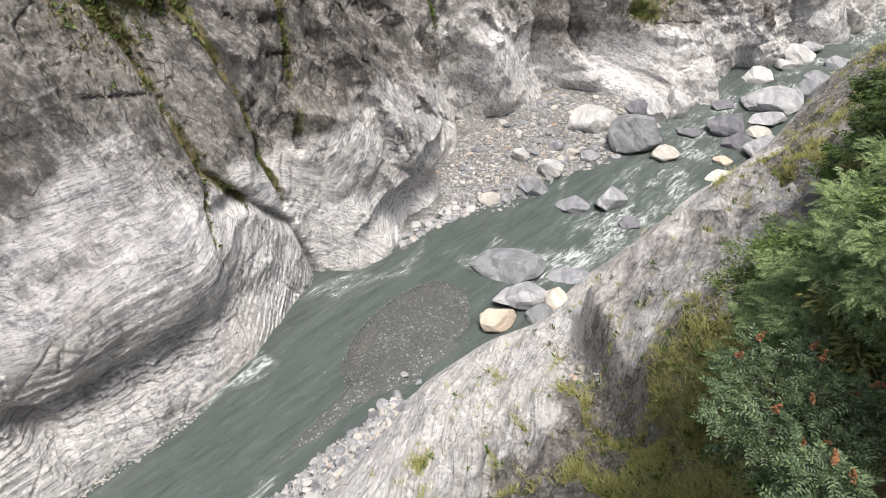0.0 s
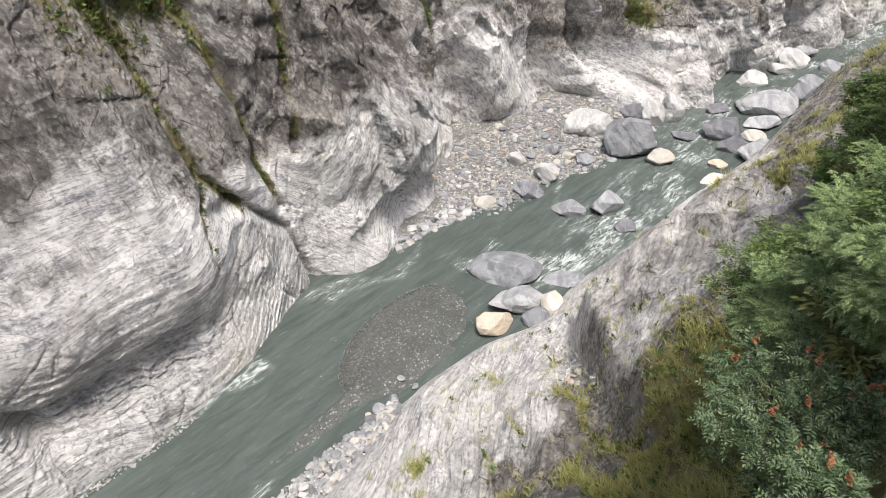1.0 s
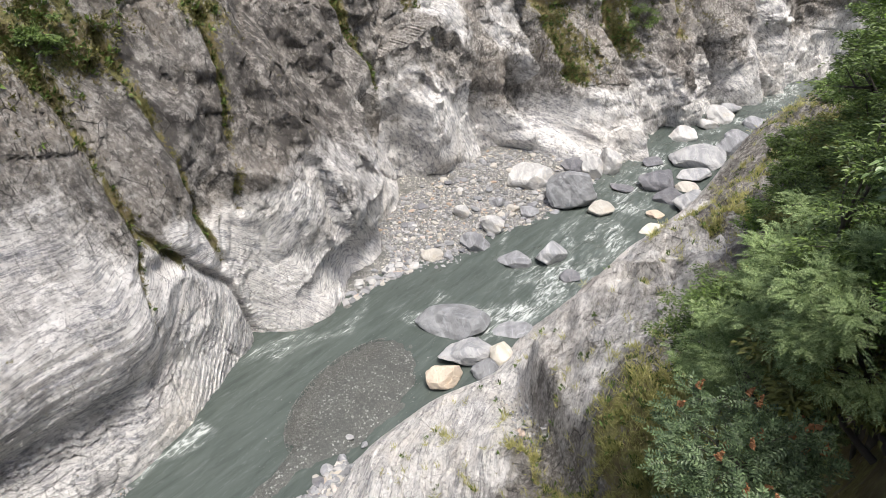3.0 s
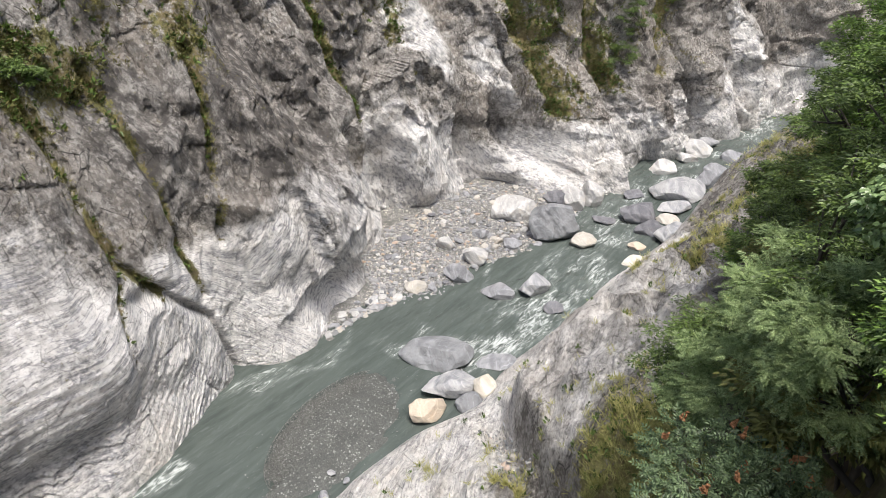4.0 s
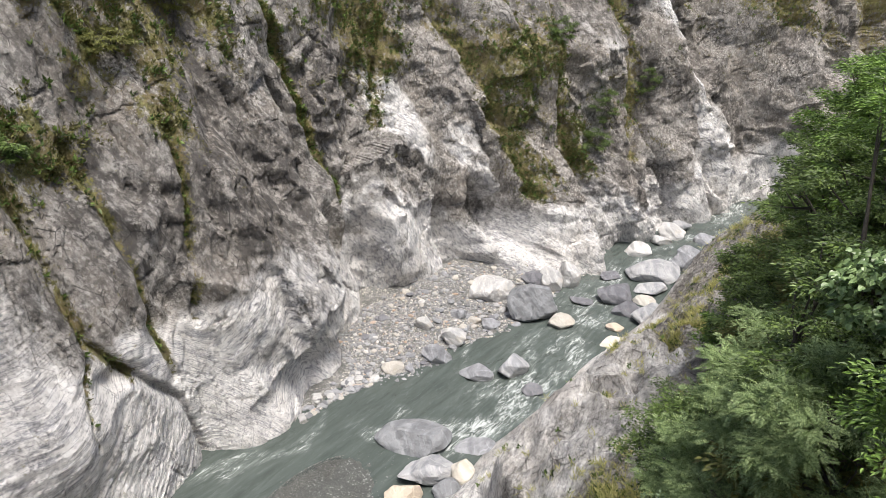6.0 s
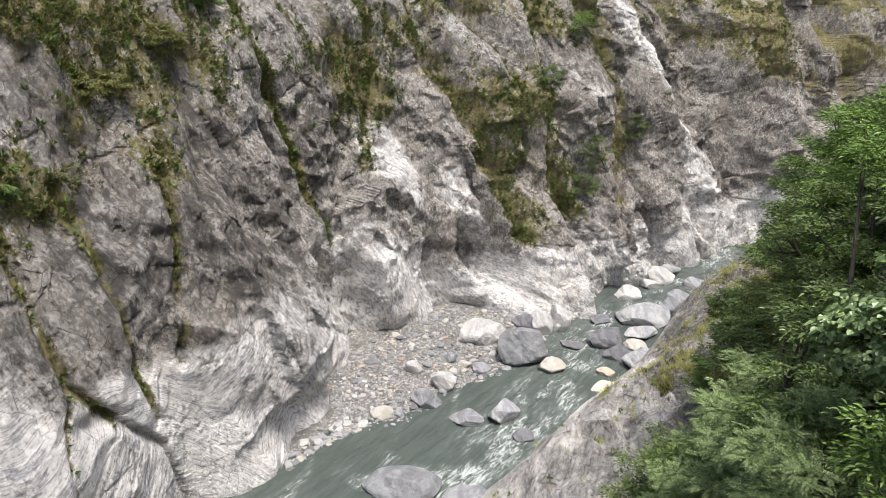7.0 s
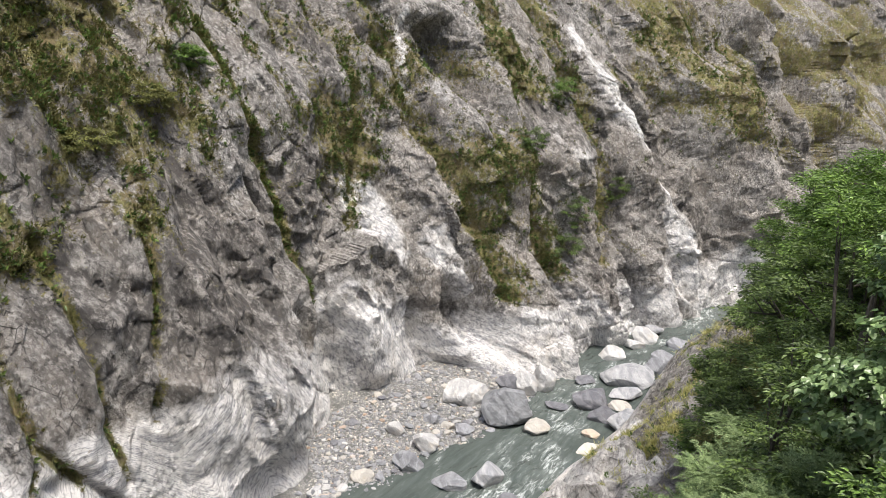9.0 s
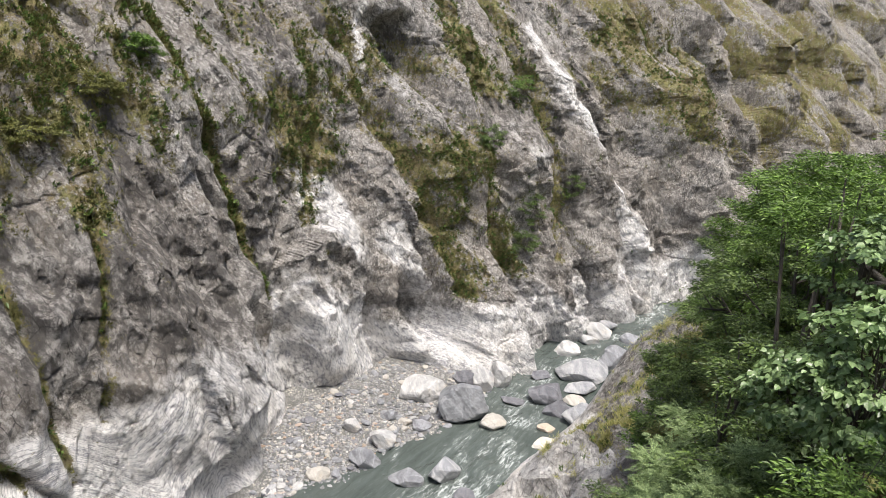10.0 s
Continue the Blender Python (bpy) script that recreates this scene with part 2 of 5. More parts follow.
    patches = (lump(A, Z, 3, 31, 16, 10, 0.75) + lump(A, Z, 26, 33, 7, 9, 0.3, -0.3) + lump(A, Z, -2, 24, 8, 5, 0.9) + lump(A, Z, 44.5, 18, 3.0, 9, 0.9, -0.2) + lump(A, Z, 37.4, 33, 1.8, 6, 1.2, -0.2)
               + lump(A, Z, 57, 14, 3, 5, 1.0) + lump(A, Z, 66, 18, 2.2, 8, 0.9, -0.2) + lump(A, Z, 49, 24, 5, 3, 0.8, -0.3) + lump(A, Z, 58, 33, 8, 5, 0.7)
               + lump(A, Z, 88, 37, 9, 12, 0.9, -0.5) + lump(A, Z, 104, 28, 5, 14, 0.7, -0.4) + lump(A, Z, 150, 40, 30, 25, 0.7, -0.4) + lump(A, Z, 30, 24, 5, 5, 0.5))
    lines = np.maximum.reduce([0.85 * seam(A, Z, MAIN_CRACK[:5], 0.6), 0.9 * seam(A, Z, SIDE_CRACK, 0.5), 0.8 * seam(A, Z, DARK_CRACK, 0.5), 0.9 * seam(A, Z, LONG_SEAM, 0.6),
                               0.9 * seam(A, Z, NEXT_SEAM, 1.6), 0.9 * seam(A, Z, THIRD_SEAM, 2.0), 0.9 * seam(A, Z, FOURTH_SEAM, 1.8), 0.8 * seam(A, Z, FIFTH_SEAM, 1.5), 0.8 * seam(A, Z, SIXTH_SEAM, 2.2), 0.8 * seam(A, Z, LAST_SEAM, 3.5)])
    grow = fbm((A + 0.3 * Z) / 2.6, Z / 5.5, 3, 5, 61, 0.65)
    high = step(14, 36, Z) * (0.38 + 0.25 * step(60, 120, A))
    moss = 0.85 * step(0.05, 1.3, (0.7 + 0.6 * grow) * (0.8 * patches + 1.1 * high) + 0.8 * lines + 0.25 * grow - 0.45 * polish)
    strong = np.maximum.reduce([0.9 * seam(A, Z, MAIN_CRACK[:5], 0.32), 0.5 * seam(A, Z, NEAR_CRACK, 0.14), 0.9 * seam(A, Z, SIDE_CRACK, 0.28), 0.7 * seam(A, Z, DARK_CRACK, 0.25), 1.2 * seam(A, Z, LONG_SEAM, 0.5), 0.8 * seam(A, Z, NEXT_SEAM, 0.6),
                                0.8 * seam(A, Z, THIRD_SEAM, 0.8), 0.8 * seam(A, Z, FOURTH_SEAM, 0.8), 0.8 * seam(A, Z, FIFTH_SEAM, 0.7), 0.25 * split * step(6, 14, Z)])
    moss = np.maximum(moss, 1.7 * strong * (0.75 + 0.5 * fbm(A / 1.5, Z / 1.5, 2, 3, 68)))
    # dark: the rock's own dark faces and bands, plus shade painted into slits, recesses, undercut
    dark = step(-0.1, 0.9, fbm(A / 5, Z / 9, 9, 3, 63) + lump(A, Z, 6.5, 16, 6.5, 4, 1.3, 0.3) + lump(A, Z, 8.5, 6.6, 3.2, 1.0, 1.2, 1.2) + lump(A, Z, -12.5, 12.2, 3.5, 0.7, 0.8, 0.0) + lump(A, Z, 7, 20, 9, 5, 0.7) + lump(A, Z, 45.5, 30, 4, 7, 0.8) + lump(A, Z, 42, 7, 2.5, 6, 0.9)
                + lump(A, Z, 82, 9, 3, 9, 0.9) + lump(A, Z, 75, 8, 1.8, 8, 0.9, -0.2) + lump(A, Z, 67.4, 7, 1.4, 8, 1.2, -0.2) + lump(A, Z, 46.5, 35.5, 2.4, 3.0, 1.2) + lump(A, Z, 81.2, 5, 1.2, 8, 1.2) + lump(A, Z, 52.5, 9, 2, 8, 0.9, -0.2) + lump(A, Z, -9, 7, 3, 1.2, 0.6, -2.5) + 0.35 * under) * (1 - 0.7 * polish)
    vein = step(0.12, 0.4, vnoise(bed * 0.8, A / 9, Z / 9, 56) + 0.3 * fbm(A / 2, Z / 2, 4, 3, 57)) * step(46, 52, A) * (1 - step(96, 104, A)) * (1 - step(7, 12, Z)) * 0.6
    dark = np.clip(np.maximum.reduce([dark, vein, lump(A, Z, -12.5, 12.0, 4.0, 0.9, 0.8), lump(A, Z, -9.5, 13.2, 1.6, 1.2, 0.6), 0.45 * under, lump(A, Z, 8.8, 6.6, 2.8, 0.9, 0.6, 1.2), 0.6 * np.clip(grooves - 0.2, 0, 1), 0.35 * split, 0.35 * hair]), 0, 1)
    return c, polish, moss, dark, bed


BANK_A = (-80, -30, -9.8, -4.5, 0, 6.7, 9.5, 15.2, 23.9, 30.4, 40, 48, 56, 66, 80, 95, 110, 140, 200, 330)
BANK_C = (-1, -2, -1.7, -1.1, 0, -0.7, -2.2, -1.6, -2.3, -2.3, -3.4, -4, -5, -6, -9, -16, -23, -34, -57, -104)


def bank_line(a):
    return sum(np.interp(a + d, BANK_A, BANK_C) for d in (-1, 0, 1)) / 3


LEDGE_CRACKS = (((7.7, 4.6), (5.2, 6.4), (2.7, 8.2), (2.5, 10), (1.5, 11.7)), ((0.4, 6.9), (-0.3, 8.7), (-0.6, 9.8), (0.6, 11.6)), ((-2.8, 7.6), (-3.2, 8.3), (-3.8, 9.2), (-3.4, 11)), ((5.4, 9.0), (2.5, 10)))


def right_bank(A, U):
    """Across-distance, height and masks (mossy, bare) of the near bank, U metres in from the water."""
    V = U - np.interp(A, (-16.2, -12, 2), (0, 2.6, 3.2)) * step(9, 15, U) + np.maximum(0, 0.2 - bank_line(A)) * (1 - step(-3, 1, A)) * step(6, 13, U)
    low = np.interp(V, (-4, 0, 0.8, 2, 6, 10, 13, 16, 18.5, 20.3, 21.2, 24, 30, 45, 80, 120), (-2.5, 0, 0.9, 1.6, 3.0, 5.0, 8.6, 13.5, 19.5, 26, 29.2, 29.8, 31, 46, 75, 120))
    toward = U + 0.5 * (1 - step(9, 12, A))
    steep = np.interp(toward, (-4, 0, 2.4, 4, 5.2, 7, 10, 13, 18, 24, 40, 80, 120), (-2.5, 0, 2.0, 3.4, 7.4, 9.3, 10.6, 13.4, 18.5, 23.5, 40, 75, 120))
    upper = np.interp(U, (-4, 0, 3, 5, 7, 10, 14, 20, 30, 80, 120), (-2.5, 0, 2.2, 4.4, 7.2, 9.8, 13, 17.5, 27, 70, 110))
    notch, _ = facets((A + 0.4 * U) / 1.7, (U - 0.3 * A) / 1.5, 70)
    edge = A + 0.7 * (U - 7.5) + 0.2 * notch
    k = step(6.05, 6.65, edge)
    # face of the bluff, sloping down to the gully
    face = 6.2 + 0.18 * np.maximum(0, U - 3) + 0.5 * (edge - 6.4)
    steep = -0.25 * np.log(np.exp(-np.minimum(steep, 60) / 0.25 + 0) + np.exp(-np.clip(face, -10, 60) / 0.25))
    far = step(17, 30, A)
    beyond = np.interp(U, (-4, 0, 1, 2.3, 4.4, 8, 14, 20, 30, 80, 120), (-2.5, 0, 2.6, 5.8, 8.8, 12, 15.5, 19, 27, 70, 110))
    end = step(34, 46, A)
    z = low * (1 - k) + k * (steep * (1 - far) + far * (upper * (1 - end) + beyond * end))
    block, _ = facets((A + 0.3 * U) / 3.4, (U + 0.2 * A) / 2.6, 71)
    fine, _ = facets((A + 0.3 * U) / 1.2, (U + 0.2 * A) / 0.9, 72)
    blocky = 1.9 * planes((A + 0.3 * U) / 2.6, (U + 0.2 * A) / 2.0, 35, 0.8, 0.05) + 0.8 * planes((A - 0.4 * U) / 1.1, (U + 0.5 * A) / 0.9, 36, 0.9, 0.1, True)
    cracks = np.maximum.reduce([seam(A + 0.4 * vnoise(A, U, 0, 65), U, line, 0.16) for line in LEDGE_CRACKS])
    grow = step(0.3, 3, U) * (1 - 0.95 * step(17, 20, V) * (1 - step(40, 50, U)))
    z = z + grow * ((0.35 + 0.65 * step(5, 9, U)) * (0.5 * block + 0.25 * fine + blocky) * (1 + 0.4 * step(14, 20, A)) + 0.4 * fbm(A / 5, U / 5, 0, 4, 73)) + 0.12 * fbm(A, U, 0, 4, 74) * step(-0.5, 1, U)
    z = z + lump(A, U, 4.3, 13.2, 1.5, 1.6, 1.6, -0.4)
    z = z + 1.0 * k * np.exp(-((A - 11.8) / 3.2) ** 2) * step(4.0, 5.4, U) * (1 - step(8.5, 13, U))
    # worn gully between the ledge and the bluff
    z = z - 1.5 * (1 - k) * np.exp(-((edge - 5.5) / 0.8) ** 2) * step(2.5, 4.5, U) * (1 - step(12, 15, U))
    # slabs of the ledge, broken along the bedding
    slabs = 0.75 * U + 0.3 * A + 0.5 * fbm(A / 3, U / 3, 0, 2, 75)
    z = z + (1 - k) * step(0.5, 2, U) * (1 - step(12, 15, U)) * (0.3 * ((slabs / 1.3) % 1) ** 3 + 0.1 * ((slabs / 0.37) % 1) ** 2)
    # rounded rock above the grass
    moss = step(0.35, 0.8, 0.4 * np.exp(-((A - 0.5) / 5) ** 2 - ((U - 15.5) / 2.6) ** 2) + 0.2 * step(4, 7, U) + 0.5 * fbm(A / 2.2, U / 2.2, 5, 4, 76) + 1.1 * step(8.5, 14, U - 5.6 + 1.8 * k - 1.2 * far + 1.5 * fbm(A / 4, U / 4, 6, 2, 77)))
    bare = k * step(3.0, 4.5, U) * (1 - step(11, 13.5, U + 1.2 * fbm(A / 2, U / 2, 3, 3, 69))) * (1 - step(18, 26, A))
    moss = np.clip(moss * (1 - 0.75 * bare) + 0.1 * far * step(2.5, 5, U), 0, 1)
    pale = np.maximum(1 - step(3.0, 7.5, U + 2.2 * step(14, 20, A) - 4.2 * (1 - k) + 2.0 * fbm(A / 3, U / 3, 7, 3, 78)), 0.6 * bare)
    z = z - 0.3 * cracks
    moss = np.maximum(moss, 0.8 * cracks * step(-0.3, 0.4, fbm(A / 1.2, U / 1.2, 2, 2, 64)))
    return bank_line(A) - U, z, moss, pale


BAR_A = (9, 11.5, 16.9, 20.3, 26, 30.6, 36.4, 41, 45, 48)
BAR_C = (11.5, 11.4, 10.9, 9.35, 8.4, 6.9, 5.4, 6.4, 6.8, 6.0)


def bar_height(a, c):
    return 0.15 * (c - np.interp(a, BAR_A, BAR_C)) + 0.12 * fbm(a / 2, c / 2, 0, 3, 85)


# ---- materials ----
def material(name):
    m = bpy.data.materials.new(name)
    m.use_nodes = True
    return m, m.node_tree, m.node_tree.nodes["Principled BSDF"]


def node(t, kind, **values):
    n = t.nodes.new(kind)
    for key, value in values.items():
        n.inputs[key.replace("_", " ")].default_value = value
    return n


def mix(t, factor, a, b, blend="MIX"):
    n = t.nodes.new("ShaderNodeMix")
    n.data_type, n.blend_type, n.clamp_factor = "RGBA", blend, True
    for socket, value in ((n.inputs[0], factor), (n.inputs[6], a), (n.inputs[7], b)):
        if isinstance(value, (int, float)):
            socket.default_value = value
        elif isinstance(value, tuple):
            socket.default_value = (*value, 1)
        else:
            t.links.new(value, socket)
    return n.outputs[2]


def ramp(t, source, lo, hi, a=0.0, b=1.0):
    n = t.nodes.new("ShaderNodeMapRange")
    n.clamp = True
    t.links.new(source, n.inputs[0])
    for k, v in zip((1, 2, 3, 4), (lo, hi, a, b)):
        n.inputs[k].default_value = v
    return n.outputs[0]


def math_node(t, op, a, b):
    n = t.nodes.new("ShaderNodeMath")
    n.operation = op
    for socket, value in zip(n.inputs, (a, b)):
        if isinstance(value, (int, float)):
            socket.default_value = value
        else:
            t.links.new(value, socket)
    return n.outputs[0]


def coords(t, rot=(0, 0, 0), scale=(1, 1, 1), kind="Object"):
    tc = t.nodes.new("ShaderNodeTexCoord")
    mp = t.nodes.new("ShaderNodeMapping")
    mp.vector_type = "TEXTURE"
    mp.inputs["Rotation"].default_value = [radians(a) for a in rot]
    mp.inputs["Scale"].default_value = [1 / k for k in scale]
    t.links.new(tc.outputs[kind], mp.inputs[0])
    return mp.outputs[0]


def tex_noise(t, vec, scale, detail=6.0, rough=0.6, distort=0.0):
    n = node(t, "ShaderNodeTexNoise", Scale=scale, Detail=detail, Roughness=rough, Distortion=distort)
    t.links.new(vec, n.inputs["Vector"])
    return n.outputs[0]


def attribute(t, name):
    n = t.nodes.new("ShaderNodeAttribute")
    n.attribute_name = name
    return n.outputs["Fac"]


def bump(t, b, height, strength, distance):
    n = node(t, "ShaderNodeBump", Strength=strength, Distance=distance)
    t.links.new(height, n.inputs["Height"])
    if b.inputs["Normal"].links:
        t.links.new(b.inputs["Normal"].links[0].from_socket, n.inputs["Normal"])
    t.links.new(n.outputs[0], b.inputs["Normal"])


def voronoi(t, vec, scale, feature="DISTANCE_TO_EDGE"):
    n = node(t, "ShaderNodeTexVoronoi", Scale=scale)
    n.feature = feature
    t.links.new(vec, n.inputs["Vector"])
    return n.outputs["Distance"]


def bent(t, vec, scale, amount):
    """Coordinates pushed about by noise, so that joints and bands wander."""
    n = node(t, "ShaderNodeTexNoise", Scale=scale, Detail=3.0)
    t.links.new(vec, n.inputs["Vector"])
    m = t.nodes.new("ShaderNodeVectorMath")
    m.operation = "MULTIPLY_ADD"
    t.links.new(n.outputs["Color"], m.inputs[0])
    m.inputs[1].default_value = (amount,) * 3
    t.links.new(vec, m.inputs[2])
    return m.outputs[0]


def bands(t, bed, vec, freq, drift):
    """Noise drawn out along the bedding."""
    xyz = t.nodes.new("ShaderNodeSeparateXYZ")
    t.links.new(vec, xyz.inputs[0])
    c = t.nodes.new("ShaderNodeCombineXYZ")
    t.links.new(math_node(t, "MULTIPLY", bed, freq), c.inputs[0])
    t.links.new(math_node(t, "MULTIPLY", xyz.outputs[0], drift), c.inputs[1])
    t.links.new(math_node(t, "MULTIPLY", xyz.outputs[2], drift), c.inputs[2])
    return tex_noise(t, c.outputs[0], 1.0, 8.0, 0.65)


def cells(t, vec, scale):
    """Broken blocks: a height with a plane of its own tilt for each block, and a random value for each block."""
    n = node(t, "ShaderNodeTexVoronoi", Scale=scale, Randomness=1.0)
    t.links.new(vec, n.inputs["Vector"])
    sep = t.nodes.new("ShaderNodeSeparateColor")
    t.links.new(n.outputs["Color"], sep.inputs[0])
    off, tilt, dot = [t.nodes.new("ShaderNodeVectorMath") for _ in range(3)]
    off.operation, tilt.operation, dot.operation = "SUBTRACT", "SUBTRACT", "DOT_PRODUCT"
    t.links.new(vec, off.inputs[0])
    t.links.new(n.outputs["Position"], off.inputs[1])
    t.links.new(n.outputs["Color"], tilt.inputs[0])
    tilt.inputs[1].default_value = (0.5, 0.5, 0.5)
    t.links.new(off.outputs[0], dot.inputs[0])
    t.links.new(tilt.outputs[0], dot.inputs[1])
    return dot.outputs["Value"], sep.outputs[0]


def cliff(name, moss_colours, cream=0.6, film=0.6, band=1.0, white=1.0):
    m, t, b = material(name)
    v = coords(t)
    leaning = bent(t, coords(t, (11, -12, 0), (1, 1, 0.6)), 0.9, 0.12)
    bed, polish, moss, dark = [attribute(t, k) for k in ("bed", "polish", "moss", "dark")]
    coarse, grain, fine = tex_noise(t, v, 0.12, 5), tex_noise(t, v, 0.8, 12, 0.72), tex_noise(t, v, 4.2, 10, 0.8)
    drawn = tex_noise(t, leaning, 1.1, 12, 0.75)
    wide, thin, thread = bands(t, bed, v, 0.9, 0.3), bands(t, bed, v, 4.5, 1.1), bands(t, bed, v, 9.0, 1.6)
    clear = ramp(t, tex_noise(t, v, 0.35, 6, 0.65), 0.42, 0.56, 0.3, 1.0)
    block, shade = cells(t, leaning, 0.8)
    chip, tone = cells(t, leaning, 2.6)
    shard, speck = cells(t, leaning, 6.0)
    calm = ramp(t, tex_noise(t, v, 0.28, 4, 0.6), 0.42, 0.58, 0.25, 1.0)
    # weathered rock: grey with brown films, pale scars and dark pits
    weathered = mix(t, ramp(t, drawn, 0.42, 0.58), (0.155, 0.144, 0.133), (0.40, 0.377, 0.352))
    weathered = mix(t, ramp(t, coarse, 0.42 - 0.2 * (film - 0.6), 0.62, 0.0, film), weathered, (0.25, 0.214, 0.178))
    weathered = mix(t, math_node(t, "MULTIPLY", calm, ramp(t, tone, 0.7, 0.85, 0.0, 0.4)), weathered, (0.52, 0.495, 0.465))
    weathered = mix(t, ramp(t, shade, 0.3, 0.1, 0.0, 0.3), weathered, (0.17, 0.16, 0.15))
    weathered = mix(t, ramp(t, speck, 0.8, 0.88, 0.0, 0.4), weathered, (0.60, 0.575, 0.54))
    weathered = mix(t, ramp(t, speck, 0.2, 0.12, 0.0, 0.4), weathered, (0.13, 0.122, 0.115))
    weathered = mix(t, math_node(t, "MULTIPLY", calm, ramp(t, fine, 0.53, 0.59, 0.0, 0.7)), weathered, (0.66, 0.635, 0.60))
    weathered = mix(t, math_node(t, "MULTIPLY", calm, ramp(t, fine, 0.465, 0.41, 0.0, 0.8)), weathered, (0.06, 0.056, 0.052))
    # river-polished marble: white and blue-grey bands, cream stains
    marble = mix(t, ramp(t, wide, 0.38, 0.48, 1.0 - band, 1.0), tuple(white * k for k in (0.46, 0.455, 0.475)), tuple(white * k for k in (0.86, 0.835, 0.81)))
    marble = mix(t, math_node(t, "MULTIPLY", clear, ramp(t, thin, 0.485, 0.44, 0.0, 0.75 * band)), marble, (0.30, 0.302, 0.33))
    marble = mix(t, ramp(t, thread, 0.46, 0.42, 0.0, 0.6), marble, (0.22, 0.22, 0.24))
    marble = mix(t, ramp(t, thread, 0.53, 0.57, 0.0, 0.75), marble, (0.86, 0.84, 0.82))
    marble = mix(t, ramp(t, coarse, 0.52 - 0.25 * (cream - 0.6), 0.7, 0.0, cream), marble, tuple(white * k for k in (0.72, 0.66, 0.59)))
    marble = mix(t, ramp(t, drawn, 0.43, 0.36, 0.0, 0.3), marble, (0.30, 0.295, 0.30))
    marble = mix(t, ramp(t, fine, 0.455, 0.40, 0.0, 0.5), marble, (0.16, 0.16, 0.162))
    marble = mix(t, ramp(t, fine, 0.52, 0.58, 0.0, 0.7), marble, (0.88, 0.86, 0.83))
    blend = ramp(t, math_node(t, "ADD", polish, math_node(t, "MULTIPLY", math_node(t, "SUBTRACT", grain, 0.5), 1.6)), 0.3, 0.7)
    colour = mix(t, blend, weathered, marble)
    # dark mask tints the colour, on the far wall also as painted hollow shade
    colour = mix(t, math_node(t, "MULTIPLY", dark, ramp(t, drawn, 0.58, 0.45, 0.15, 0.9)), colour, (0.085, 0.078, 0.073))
    joint, split = voronoi(t, leaning, 0.8), voronoi(t, leaning, 2.6)
    lines = math_node(t, "MAXIMUM", ramp(t, joint, 0.03, 0.01, 0.0, 0.8), ramp(t, split, 0.05, 0.015, 0.0, 0.4))
    lines = math_node(t, "MULTIPLY", lines, math_node(t, "MULTIPLY", ramp(t, grain, 0.52, 0.45, 0.0, 1.0), ramp(t, blend, 0, 1, 1.0, 0.5)))
    colour = mix(t, lines, colour, (0.045, 0.042, 0.04))
    patch = ramp(t, math_node(t, "ADD", moss, math_node(t, "MULTIPLY", math_node(t, "SUBTRACT", tex_noise(t, v, 2.2, 10, 0.8), 0.5), 4.2)), 0.42, 0.72)
    green = mix(t, ramp(t, fine, 0.38, 0.62), *moss_colours)
    green = mix(t, ramp(t, tex_noise(t, v, 0.7, 8, 0.7), 0.45, 0.58, 0.0, 0.8), green, (0.19, 0.145, 0.075))
    colour = mix(t, math_node(t, "MULTIPLY", patch, 0.92), colour, green)
    t.links.new(colour, b.inputs["Base Color"])
    b.inputs["Roughness"].default_value = 0.8
    b.inputs["Specular IOR Level"].default_value = 0.25
    bump(t, b, thin, 0.6, 0.08)
    bump(t, b, thread, 0.5, 0.04)
    bump(t, b, block, 1.0, 0.6)
    bump(t, b, math_node(t, "MULTIPLY", chip, calm), 1.0, 1.0)
    bump(t, b, math_node(t, "MULTIPLY", shard, calm), 1.0, 1.3)
    bump(t, b, drawn, 1.0, 0.25)
    bump(t, b, fine, 1.0, 0.18)
    return m


ROCK = cliff("marble_cliff", ((0.075, 0.08, 0.022), (0.29, 0.27, 0.09)))
BANK = cliff("bank_rock", ((0.17, 0.17, 0.05), (0.44, 0.41, 0.16)), 0.9, 0.45, 0.6, 0.86)


